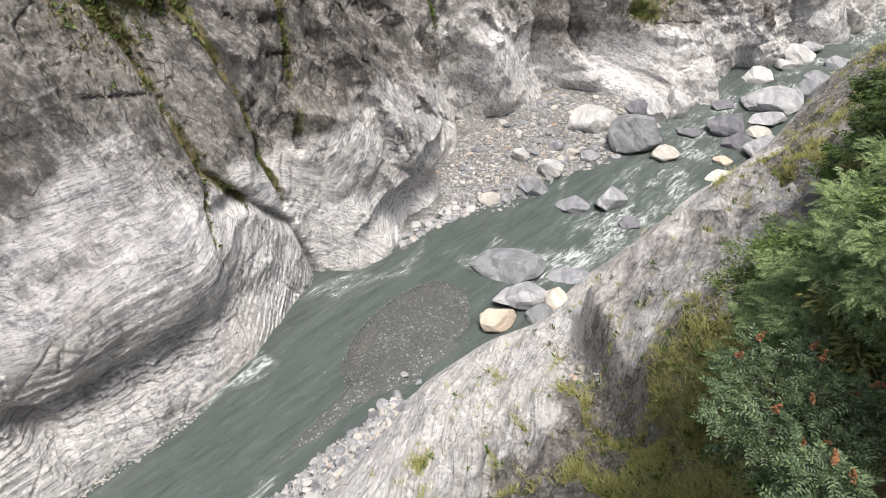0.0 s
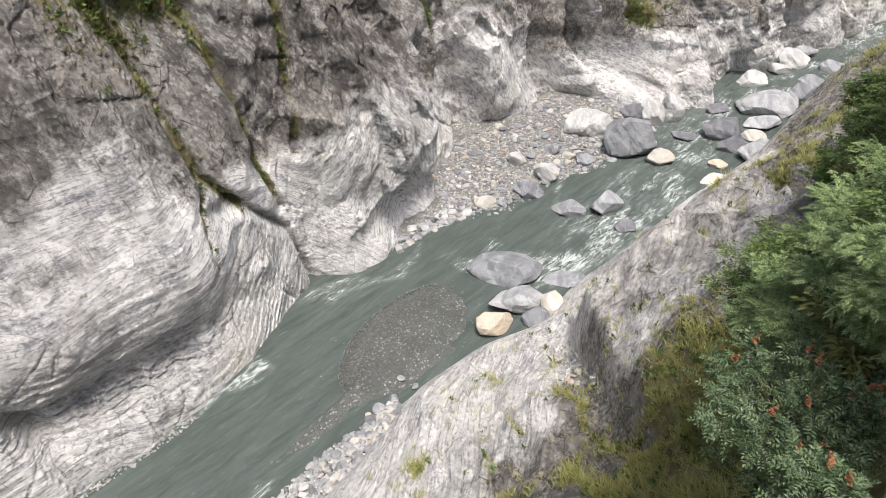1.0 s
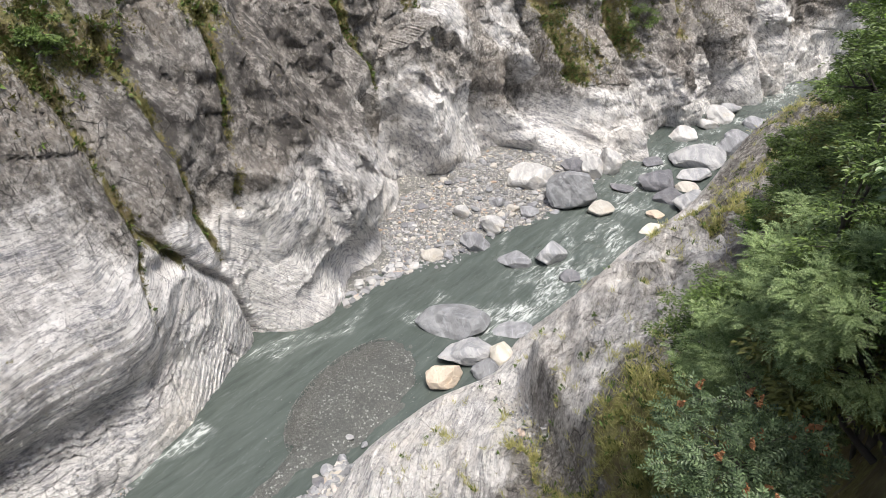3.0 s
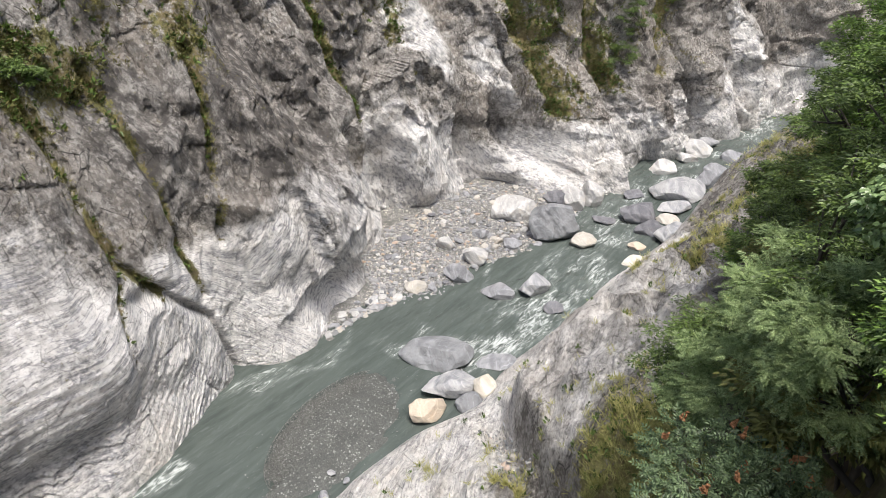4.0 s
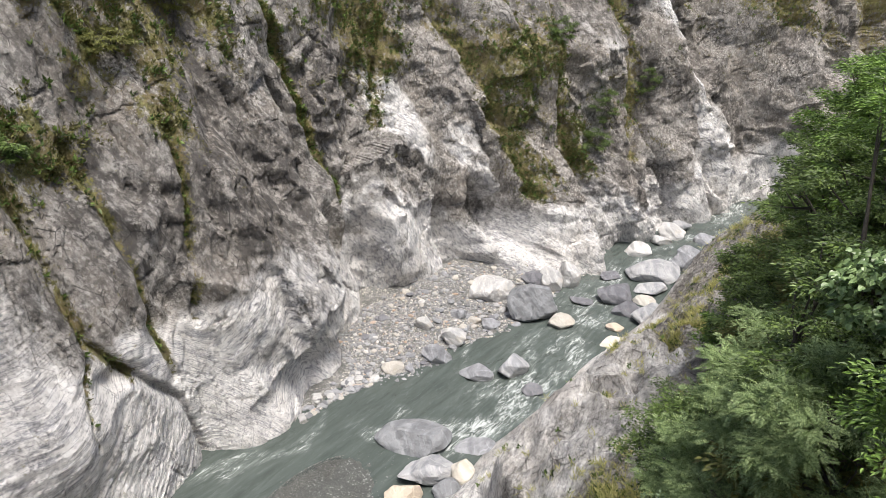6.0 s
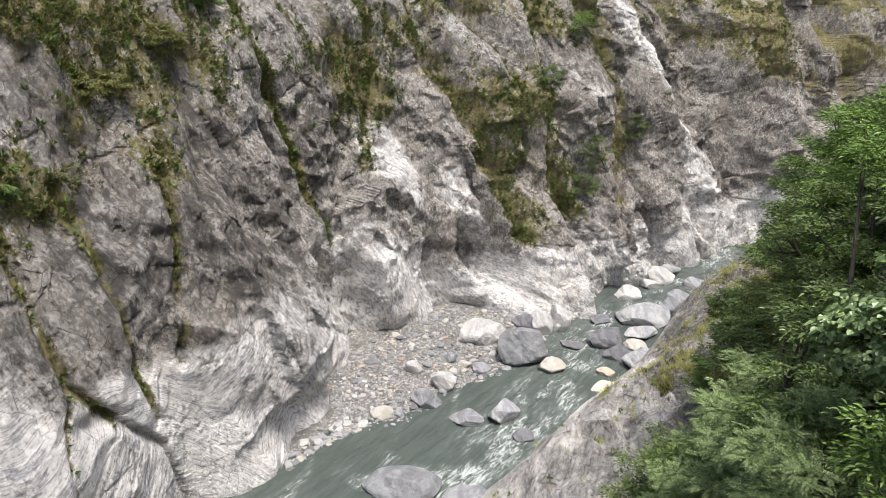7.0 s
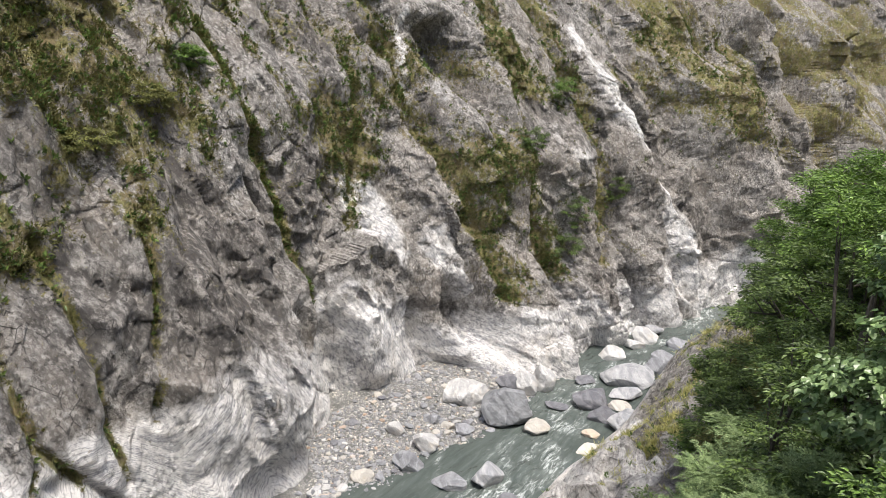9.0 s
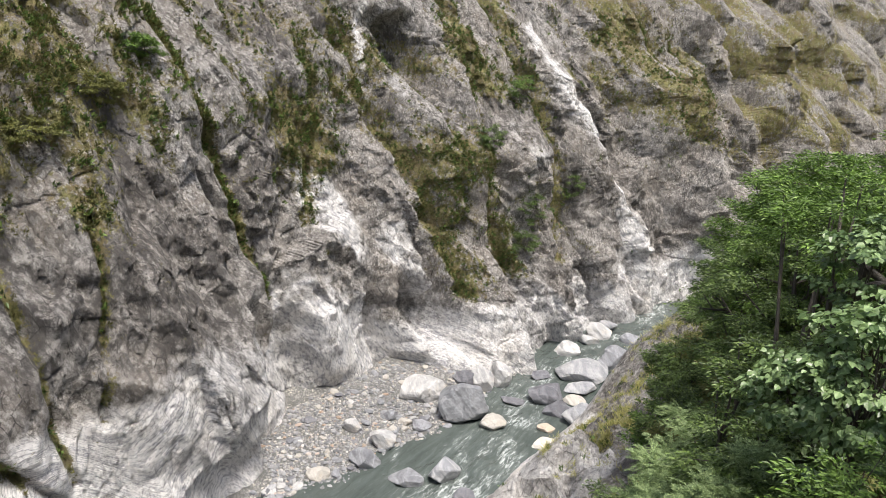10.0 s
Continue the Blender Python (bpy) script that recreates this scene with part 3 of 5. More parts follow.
def silty_water():
    m, t, b = material("silty_water")
    v = coords(t, (0, 0, 43.9), (0.3, 1.7, 1))
    fl = coords(t, (0, 0, 43.9), (0.55, 2.2, 1))
    big, small = tex_noise(t, v, 0.8, 6, 0.6, 0.6), tex_noise(t, bent(t, fl, 0.5, 1.1), 1.5, 10, 0.74)
    foam = attribute(t, "foam")
    lace = tex_noise(t, bent(t, coords(t, (0, 0, 43.9), (0.45, 1.5, 1)), 0.7, 0.9), 1.3, 5, 0.55, 0.6)
    ridge = ramp(t, math_node(t, "ABSOLUTE", math_node(t, "SUBTRACT", lace, 0.5), 0.0), 0.055, 0.0)
    body = mix(t, ramp(t, big, 0.3, 0.7), (0.052, 0.064, 0.058), (0.088, 0.104, 0.095))
    body = mix(t, math_node(t, "MULTIPLY", ridge, ramp(t, small, 0.5, 0.64, 0.0, 0.14)), body, (0.30, 0.33, 0.315))
    body = mix(t, math_node(t, "MULTIPLY", ramp(t, foam, 0.1, 0.8, 0.0, 0.7), ramp(t, small, 0.40, 0.62)), body, (0.30, 0.33, 0.315))
    churn = math_node(t, "ADD", math_node(t, "MULTIPLY", ridge, 0.75), math_node(t, "MULTIPLY", math_node(t, "SUBTRACT", small, 0.5), 2.6))
    froth = ramp(t, math_node(t, "ADD", math_node(t, "MULTIPLY", foam, 1.1), churn), 0.85, 2.1)
    froth = math_node(t, "MULTIPLY", froth, ramp(t, foam, 0.12, 0.4))
    t.links.new(mix(t, froth, body, (0.60, 0.63, 0.62)), b.inputs["Base Color"])
    t.links.new(ramp(t, froth, 0, 1, 0.16, 0.7), b.inputs["Roughness"])
    b.inputs["IOR"].default_value = 1.33
    bump(t, b, big, 0.35, 0.3)
    bump(t, b, small, 0.45, 0.12)
    return m


WATER = silty_water()


def stone_mat(name, pale, deep, stain=None):
    """River stone: soft bands of grey along one direction, thin pale veins, specks and a few stains."""
    m, t, b = material(name)
    v = coords(t, (25, 40, 10), (0.35, 0.35, 1.6))
    o = coords(t)
    info = t.nodes.new("ShaderNodeObjectInfo")
    w = bent(t, v, 0.8, 0.5)
    n, f, s = tex_noise(t, w, 1.1, 10, 0.62), tex_noise(t, o, 7.0, 10, 0.78), tex_noise(t, o, 0.7, 5)
    vein = voronoi(t, bent(t, coords(t, (25, 40, 10), (0.3, 0.3, 1.3)), 1.0, 0.4), 0.9)
    colour = mix(t, ramp(t, n, 0.40, 0.60), deep, pale)
    colour = mix(t, ramp(t, info.outputs["Random"], 0, 1, 0.0, 0.25), colour, tuple(0.5 * k for k in pale))
    colour = mix(t, math_node(t, "MULTIPLY", ramp(t, vein, 0.02, 0.005, 0.0, 0.4), ramp(t, s, 0.45, 0.55)), colour, tuple(min(0.8, 1.5 * k) for k in pale))
    colour = mix(t, ramp(t, f, 0.58, 0.68, 0.0, 0.3), colour, tuple(min(0.85, 1.4 * k) for k in pale))
    colour = mix(t, ramp(t, f, 0.43, 0.35, 0.0, 0.5), colour, tuple(0.45 * k for k in deep))
    colour = mix(t, ramp(t, s, 0.55, 0.7, 0.0, 0.5), colour, stain or tuple(0.65 * k for k in deep))
    t.links.new(colour, b.inputs["Base Color"])
    b.inputs["Roughness"].default_value = 0.62
    wobble, _ = cells(t, o, 1.6)
    bump(t, b, wobble, 1.0, 0.35)
    bump(t, b, n, 1.0, 0.16)
    bump(t, b, f, 0.8, 0.05)
    return m


STONES = dict(
    grey=stone_mat("grey_stone", (0.33, 0.335, 0.35), (0.17, 0.173, 0.187)),
    slate=stone_mat("slate_grey_stone", (0.25, 0.257, 0.268), (0.165, 0.169, 0.178)),
    dark=stone_mat("dark_stone", (0.2, 0.2, 0.215), (0.1, 0.1, 0.112)),
    pale=stone_mat("pale_stone", (0.45, 0.447, 0.45), (0.24, 0.246, 0.26)),
    white=stone_mat("white_stone", (0.57, 0.558, 0.54), (0.35, 0.347, 0.345), stain=(0.55, 0.48, 0.38)),
    tan=stone_mat("tan_stone", (0.50, 0.472, 0.425), (0.38, 0.358, 0.32), stain=(0.3, 0.25, 0.18)),
    cream=stone_mat("cream_stone", (0.66, 0.625, 0.555), (0.54, 0.49, 0.41), stain=(0.5, 0.42, 0.3)),
    orange=stone_mat("ochre_stone", (0.58, 0.49, 0.39), (0.44, 0.37, 0.295), stain=(0.42, 0.28, 0.17)),
)


def gravel_mat(name, size, colours, gap):
    """Fine river gravel: pebbles of mixed greys with dark gaps."""
    m, t, b = material(name)
    v = bent(t, coords(t), 3.0, 0.05)
    cell = node(t, "ShaderNodeTexVoronoi", Scale=size)
    t.links.new(v, cell.inputs["Vector"])
    sep = t.nodes.new("ShaderNodeSeparateColor")
    t.links.new(cell.outputs["Color"], sep.inputs[0])
    colour = mix(t, ramp(t, sep.outputs[0], 0.1, 0.9), colours[0], colours[1])
    colour = mix(t, ramp(t, sep.outputs[1], 0.86, 0.9), colour, colours[2])
    edge = voronoi(t, v, size)
    colour = mix(t, ramp(t, edge, 0.14, 0.02), colour, gap)
    colour = mix(t, ramp(t, tex_noise(t, coords(t), 0.6, 5), 0.45, 0.62, 0.0, 0.6), colour, gap)
    t.links.new(colour, b.inputs["Base Color"])
    b.inputs["Roughness"].default_value = 0.6
    bump(t, b, edge, 0.9, 0.08)
    return m


GRAVEL = gravel_mat("dry_gravel", 5.0, ((0.14, 0.14, 0.138), (0.33, 0.322, 0.306), (0.54, 0.51, 0.45)), (0.08, 0.078, 0.07))
WET_GRAVEL = gravel_mat("wet_gravel", 8.0, ((0.072, 0.076, 0.07), (0.12, 0.124, 0.115), (0.3, 0.305, 0.29)), (0.05, 0.053, 0.049))
def pebble_mat(name, shades, wet):
    m, t, b = material(name)
    g = t.nodes.new("ShaderNodeNewGeometry")
    r = t.nodes.new("ShaderNodeValToRGB")
    r.color_ramp.elements[0].color, r.color_ramp.elements[1].color = (*shades[0], 1), (*shades[-1], 1)
    for at, shade in zip((0.35, 0.7, 0.9, 0.94), shades[1:-1]):
        r.color_ramp.elements.new(at).color = (*shade, 1)
    t.links.new(g.outputs["Random Per Island"], r.inputs[0])
    t.links.new(mix(t, ramp(t, tex_noise(t, coords(t), 6.0), 0.35, 0.7, 0.0, 0.4), r.outputs[0], shades[1]), b.inputs["Base Color"])
    b.inputs["Roughness"].default_value = wet
    return m


PEBBLE = pebble_mat("pebbles", ((0.10, 0.10, 0.105), (0.21, 0.213, 0.22), (0.34, 0.338, 0.335), (0.40, 0.37, 0.31), (0.34, 0.22, 0.14), (0.60, 0.58, 0.55)), 0.65)
WET_PEBBLE = pebble_mat("wet_pebbles", ((0.05, 0.05, 0.045), (0.085, 0.085, 0.078), (0.12, 0.12, 0.11), (0.14, 0.143, 0.134), (0.2, 0.204, 0.195), (0.34, 0.345, 0.33)), 0.35)


# ---- meshes ----
def mesh_of(name, verts, faces, mat, smooth=False, masks=None):
    me = bpy.data.meshes.new(name)
    verts, faces = np.asarray(verts, np.float32), np.asarray(faces, np.int32)
    k = faces.shape[1]
    me.vertices.add(len(verts))
    me.vertices.foreach_set("co", verts.ravel())
    me.loops.add(faces.size)
    me.loops.foreach_set("vertex_index", faces.ravel())
    me.polygons.add(len(faces))
    me.polygons.foreach_set("loop_start", np.arange(0, faces.size, k, dtype=np.int32))
    me.polygons.foreach_set("loop_total", np.full(len(faces), k, np.int32))
    me.polygons.foreach_set("use_smooth", np.full(len(faces), smooth))
    for key, values in (masks or {}).items():
        me.attributes.new(key, "FLOAT", "POINT").data.foreach_set("value", np.asarray(values, np.float32).ravel())
    me.materials.append(mat)
    me.update(calc_edges=True)
    return me


def grid_faces(rows, cols, flip=False):
    i = np.arange(rows * cols).reshape(rows, cols)
    q = np.stack([i[:-1, :-1], i[:-1, 1:], i[1:, 1:], i[1:, :-1]], -1).reshape(-1, 4)
    return q[:, ::-1] if flip else q


# ---- far wall ----
wa = np.concatenate([np.arange(-70, -26, 1.0), np.arange(-26, 62, 0.145), np.arange(62, 110, 0.27), np.arange(110, 210, 0.6), np.arange(210, 331, 1.5)])
wz = np.concatenate([np.arange(-2.4, 43, 0.145), np.arange(43, 112, 0.9)])
WA, WZ = np.meshgrid(wa, wz)
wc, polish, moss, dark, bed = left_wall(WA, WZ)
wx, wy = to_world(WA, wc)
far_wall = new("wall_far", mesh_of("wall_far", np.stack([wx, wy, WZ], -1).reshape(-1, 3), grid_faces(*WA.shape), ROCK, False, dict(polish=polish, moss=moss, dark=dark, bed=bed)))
tagged(far_wall, "grey and white folded marble gorge wall with mossy seams", "cliff", kind="structure")

# ---- near bank ----
ba = np.concatenate([np.arange(-70, -22, 1.0), np.arange(-22, 62, 0.19), np.arange(62, 331, 1.5)])
bu = np.concatenate([np.arange(-3, 24, 0.17), np.arange(24, 120, 1.5)])
BA, BU = np.meshgrid(ba, bu)
bc, bz, bmoss, bpale = right_bank(BA, BU)
bx, by = to_world(BA, bc)
bbed = 0.8 * BU + 0.35 * BA + 0.4 * fbm(BA / 4, BU / 4, 0, 2, 79)
bdark = 0.4 * step(0.2, 0.9, fbm(BA / 2.5, BU / 2.5, 4, 3, 80) + 0.3 * step(4, 7, BU))
bank = new("ground_bank", mesh_of("ground_bank", np.stack([bx, by, bz], -1).reshape(-1, 3), grid_faces(*BA.shape, True), BANK, False, dict(polish=bpale, moss=bmoss, dark=bdark, bed=bbed)))
tagged(bank, "pale weathered rock bank rising to a vegetated slope", "bank", kind="structure")

# ---- river ----
ra = np.concatenate([np.arange(-70, -24, 1.0), np.arange(-24, 90, 0.2), np.arange(90, 331, 1.5)])
RA, RT = np.meshgrid(ra, np.linspace(0, 1, 130))
lo, hi = np.interp(RA, BANK_A, BANK_C) - 2.2, left_foot(RA) + 2.5
rc = lo + (hi - lo) * RT
rx, ry = to_world(RA, rc)


def streak(a0, c0, a1, c1, width, amount):
    d, along = near_line(RA + 0.8 * fbm(RA / 3, rc / 3, 1, 2, 86), rc + 0.9 * fbm(RA / 4, rc / 4, 2, 3, 87), a0, c0, a1, c1)
    return amount * np.exp(-(d / width) ** 2)


rapid = step(13, 22, RA) * np.exp(-((rc - np.interp(RA, (14, 24, 31, 40, 48, 60, 72), (0.5, 0.2, 0.6, 2.2, 3.2, 0.2, -1.5))) / np.interp(RA, (14, 30, 60, 80), (3.4, 3.4, 3.0, 1.8))) ** 2)
foam = np.maximum.reduce([
    0.52 * rapid * (0.35 + 0.9 * step(-0.3, 0.5, fbm(RA / 2.2, rc / 1.2, 4, 3, 84))),
    streak(-9, 9.4, -5, 9.9, 0.8, 0.8), streak(-12, 8.8, -8, 9.4, 0.5, 0.5), streak(2, 10.6, 7.5, 9.2, 0.5, 0.6), streak(7, 9.4, 10.5, 10.2, 0.6, 0.5), streak(1.5, 12, 7, 9.8, 0.5, 0.45),
    streak(14.5, 3.2, 17.5, 0.0, 1.2, 0.75), streak(11.5, 5.5, 15, 5.5, 0.6, 0.45), streak(12.5, 1.0, 17, -0.8, 0.9, 0.7),
    streak(21.5, 5.5, 26, 7.5, 0.5, 0.42), streak(-10.5, 1.2, -11.5, 0.2, 0.6, 0.6)])
foam = foam + 0.14 * fbm(RA / 6, rc / 2, 0, 3, 88)
swell = 0.35 + 0.65 * step(11, 18, RA)
rz = swell * (0.07 * fbm(RA / 1.6, rc / 0.9, 0, 4, 81) + 0.10 * rapid * fbm(RA / 1.2, rc / 0.8, 3, 3, 82)) + 0.02 * fbm(RA / 0.7, rc / 0.5, 3, 2, 83)
river = new("water", mesh_of("water", np.stack([rx, ry, rz], -1).reshape(-1, 3), grid_faces(*RA.shape), WATER, True, dict(foam=np.clip(foam, 0, 1))))
tagged(river, "grey-green silty river water with white foam streaks", "river", kind="structure")

# ---- gravel bar at the foot of the far wall, and the wet shoal ----
ga, gs = np.meshgrid(np.arange(9, 48.1, 0.2), np.linspace(-1.6, 12, 70))
gc = np.interp(ga, BAR_A, BAR_C) + gs
gx, gy = to_world(ga, gc)
bar = new("ground_gravel", mesh_of("ground_gravel", np.stack([gx, gy, bar_height(ga, gc)], -1).reshape(-1, 3), grid_faces(*ga.shape), GRAVEL, True))
tagged(bar, "grey cobble and gravel bar at the foot of the cliff", "gravel bar", kind="structure")
sa, sc = np.meshgrid(np.arange(-11, 11, 0.15), np.arange(-1.5, 8.5, 0.15))
oval = ((sa - 3.2) / 5.9) ** 2 + ((sc - 3.6 - 0.12 * (sa - 3)) / (3.3 + 0.25 * fbm(sa / 2, sc / 2, 0, 2, 90))) ** 2
mound = np.exp(-oval ** 3) + 0.75 * np.exp(-(((sa + 5) / 4.5) ** 2 + ((sc - 2.3) / 0.8) ** 2))
crest = np.exp(-((oval - 0.72) / 0.25) ** 2) * step(3.2, 5.0, sc - 0.1 * sa)
sx, sy = to_world(sa, sc)
sz = -0.13 + 0.27 * np.minimum(mound, 1) + 0.09 * crest + 0.03 * fbm(sa / 1.2, sc / 0.5, 0, 4, 89)
shoal = new("ground_shoal", mesh_of("ground_shoal", np.stack([sx, sy, sz], -1).reshape(-1, 3), grid_faces(*sa.shape), WET_GRAVEL, True))
tagged(shoal, "dark wet fine gravel shoal barely above the water", "shoal", kind="structure")


# ---- boulders ----
def rock_mesh(name, mat, seed, cuts=11, level=4, soft=0.008, rough=0.05, size=(1, 1, 1)):
    bm = bmesh.new()
    bmesh.ops.create_icosphere(bm, subdivisions=level, radius=1)
    v = np.array([p.co[:] for p in bm.verts])
    f = np.array([[p.index for p in q.verts] for q in bm.faces])
    bm.free()
    rng = np.random.default_rng(seed)
    n = rng.normal(size=(cuts, 3))
    n /= np.linalg.norm(n, axis=1, keepdims=True)
    d = rng.uniform(0.5, 0.82, cuts)
    m = rng.normal(size=(22, 3))
    n = np.concatenate([n, m / np.linalg.norm(m, axis=1, keepdims=True)])
    d = np.concatenate([d, rng.uniform(0.84, 1.05, 22)])
    reach = np.maximum(v @ n.T, 0.02) / d
    r = 1 / (np.sum(np.maximum(reach, 0.02) ** (1 / soft), axis=1) + 1) ** soft
    r *= 1 + rough * fbm(v[:, 0] * 1.6 + seed, v[:, 1] * 1.6, v[:, 2] * 1.6, 5, seed, 0.55)
    # worn layers
    layer = v @ n[0] * 5 + 0.6 * fbm(v[:, 0] * 2, v[:, 1] * 2, v[:, 2] * 2, 2, seed + 3)
    r *= 1 + 0.018 * ((layer % 1) ** 2)
    v = v * r[:, None]
    v -= (v.max(0) + v.min(0)) / 2
    v /= (v.max(0) - v.min(0))
    return mesh_of(name, v * size, f, mat)


def boulder(x, y, w, d, h, kind, label, seed, sink=0.25, turn=0.0, base=0.0, tip=0.0):
    full = h / (1 - sink)
    ob = new("boulder", rock_mesh("boulder", STONES[kind], seed, size=(w, d, full)))
    ob.matrix_world = pose(x, y, base + h - full / 2, tip, 0, turn)
    return tagged(ob, label, "boulder", "river boulders")


boulder(18.6, 55.6, 5.0, 4.2, 3.6, "slate", "great smooth grey boulder at the edge of the gravel", 44, 0.12)
boulder(21.1, 53.1, 2.7, 2.1, 1.3, "tan", "cream rounded boulder in the shallow rapids", 2)
boulder(21.2, 61.7, 3.3, 2.7, 1.7, "dark", "dark grey rounded boulder on the gravel", 3)
boulder(15.6, 59.2, 5.2, 4.4, 2.3, "white", "large white marble boulder on the gravel", 4)
boulder(22.7, 61.1, 2.5, 3.0, 2.3, "white", "white tilted marble slab at the water", 5)
boulder(25.0, 61.9, 2.5, 3.0, 2.5, "white", "white tilted marble slab at the water", 6)
boulder(14.4, 45.8, 2.9, 2.3, 1.6, "pale", "pale grey banded boulder standing in the river", 7)
boulder(11.1, 45.7, 2.8, 2.2, 0.8, "grey", "low grey boulder standing in the river", 8)
boulder(15.2, 42.8, 1.7, 1.3, 0.6, "dark", "small dark wet boulder in the rapids", 9)
boulder(8.2, 48.7, 2.7, 2.2, 1.4, "grey", "long grey boulder at the gravel's edge", 10)
boulder(10.2, 51.2, 2.5, 2.0, 1.6, "white", "white marble boulder at the gravel's edge", 11)
boulder(28.5, 57.5, 4.0, 3.2, 1.6, "dark", "dark grey angular boulder in the rapids", 16)
boulder(28.5, 54.7, 3.1, 2.5, 1.0, "dark", "dark wet flat boulder in the rapids", 17)
boulder(29.9, 52.7, 3.6, 2.9, 1.6, "pale", "pale banded boulder against the near bank", 18)
boulder(35.3, 62.6, 6.3, 5.0, 1.6, "pale", "large pale grey boulder in the river", 19)
boulder(33.3, 59.0, 3.9, 3.1, 1.0, "pale", "pale flat boulder in the river", 20)
boulder(39.4, 64.3, 3.3, 2.7, 2.0, "grey", "grey tilted boulder upstream", 21)
boulder(42.1, 66.8, 3.5, 2.8, 1.5, "grey", "grey rounded boulder farther upstream", 22)
boulder(4.8, 37.9, 5.7, 3.4, 1.45, "slate", "large blue-grey wedge boulder in the river", 47, 0.35, turn=-8, tip=6)
boulder(5.3, 34.6, 4.1, 2.7, 1.5, "pale", "pale grey rounded boulder by the near bank", 31)
boulder(6.5, 32.6, 2.2, 1.7, 1.1, "slate", "dark boulder with a worn hollow", 32)
boulder(7.7, 33.7, 1.7, 1.9, 1.5, "cream", "cream upright boulder by the near bank", 33, turn=20, tip=-25)
boulder(3.5, 32.2, 2.6, 2.1, 1.35, "orange", "ochre-stained boulder at the gravel shoal", 34)

# smaller boulders on the gravel, upstream and beside the rapids
boulder(7.7, 53.3, 1.9, 1.5, 1.2, "white", "white marble boulder lying on the gravel bar", 12, base=0.5)
boulder(4.2, 47.4, 2.0, 1.6, 0.8, "tan", "cream-stained boulder at the gravel's edge", 13)
boulder(14.3, 53.6, 1.9, 1.5, 0.8, "grey", "grey boulder at the gravel's edge", 14)
boulder(11.4, 55.1, 1.7, 1.3, 0.9, "grey", "small grey boulder on the gravel bar", 15, base=0.5)
boulder(37.6, 64.3, 3.1, 2.5, 0.9, "grey", "flat grey boulder upstream in the river", 23)
boulder(26.1, 51.7, 1.7, 1.4, 0.5, "orange", "rust-stained flat boulder beside the rapids", 24)
boulder(36.3, 69.0, 3.4, 2.7, 1.2, "white", "white marble boulder on the far shore", 25)
boulder(43.0, 73.7, 3.9, 3.1, 1.8, "white", "white marble block on the far shore", 26)
boulder(40.8, 71.6, 2.6, 2.0, 1.0, "white", "small white boulder on the far shore", 27)
boulder(30.1, 62.8, 2.4, 1.9, 0.6, "dark", "dark wet boulder awash in the rapids", 28)
boulder(24.9, 57.4, 2.4, 1.9, 0.35, "dark", "dark flat boulder awash in the rapids", 29)
boulder(9.2, 36.9, 3.2, 2.0, 0.28, "grey", "pale flat slab at the near shore", 35)
boulder(31.5, 56.5, 2.4, 1.9, 0.7, "tan", "cream boulder among the grey ones", 36)
boulder(46.5, 71.0, 3.0, 2.2, 1.2, "grey", "grey boulder far upstream in the rapids", 37)
boulder(25.2, 49.2, 3.4, 2.2, 0.5, "cream", "flat cream slab at the near shore", 38)
boulder(12.8, 54.3, 1.3, 1.0, 0.6, "tan", "small brownish boulder at the gravel's edge", 39, base=0.2)
boulder(45.5, 76.0, 3.0, 2.0, 1.1, "pale", "pale boulder on the far shore upstream", 40)


# ---- pebbles and cobbles ----
def icosa():
    bm = bmesh.new()
    bmesh.ops.create_icosphere(bm, subdivisions=1, radius=0.5)
    v = np.array([p.co[:] for p in bm.verts])
    f = np.array([[p.index for p in q.verts] for q in bm.faces])
    bm.free()
    return v, f


BALL_V, BALL_F = icosa()


def stones_mesh(name, x, y, z, size, mat, rng, flat=0.55):
    """Many loose stones joined into one mesh, each turned and squashed its own way."""
    n = len(x)
    s = np.stack([size * rng.uniform(0.8, 1.5, n), size * rng.uniform(0.7, 1.1, n), size * rng.uniform(flat * 0.7, flat * 1.3, n)], -1)
    v = BALL_V[None] * (1 + 0.22 * rng.normal(size=(n, len(BALL_V), 1)).clip(-1.5, 1.5)) * s[:, None]
    ang, tip = rng.uniform(0, 6.28, n), rng.normal(0, 0.3, n)
    ct, st = np.cos(tip)[:, None], np.sin(tip)[:, None]
    v = np.stack([v[..., 0], v[..., 1] * ct - v[..., 2] * st, v[..., 1] * st + v[..., 2] * ct], -1)
    ca, sa_ = np.cos(ang)[:, None], np.sin(ang)[:, None]
    v = np.stack([v[..., 0] * ca - v[..., 1] * sa_, v[..., 0] * sa_ + v[..., 1] * ca, v[..., 2]], -1)
    v += np.stack([x, y, z], -1)[:, None]
    f = (BALL_F[None] + (np.arange(n) * len(BALL_V))[:, None, None]).reshape(-1, 3)
    return mesh_of(name, v.reshape(-1, 3), f, mat, False)


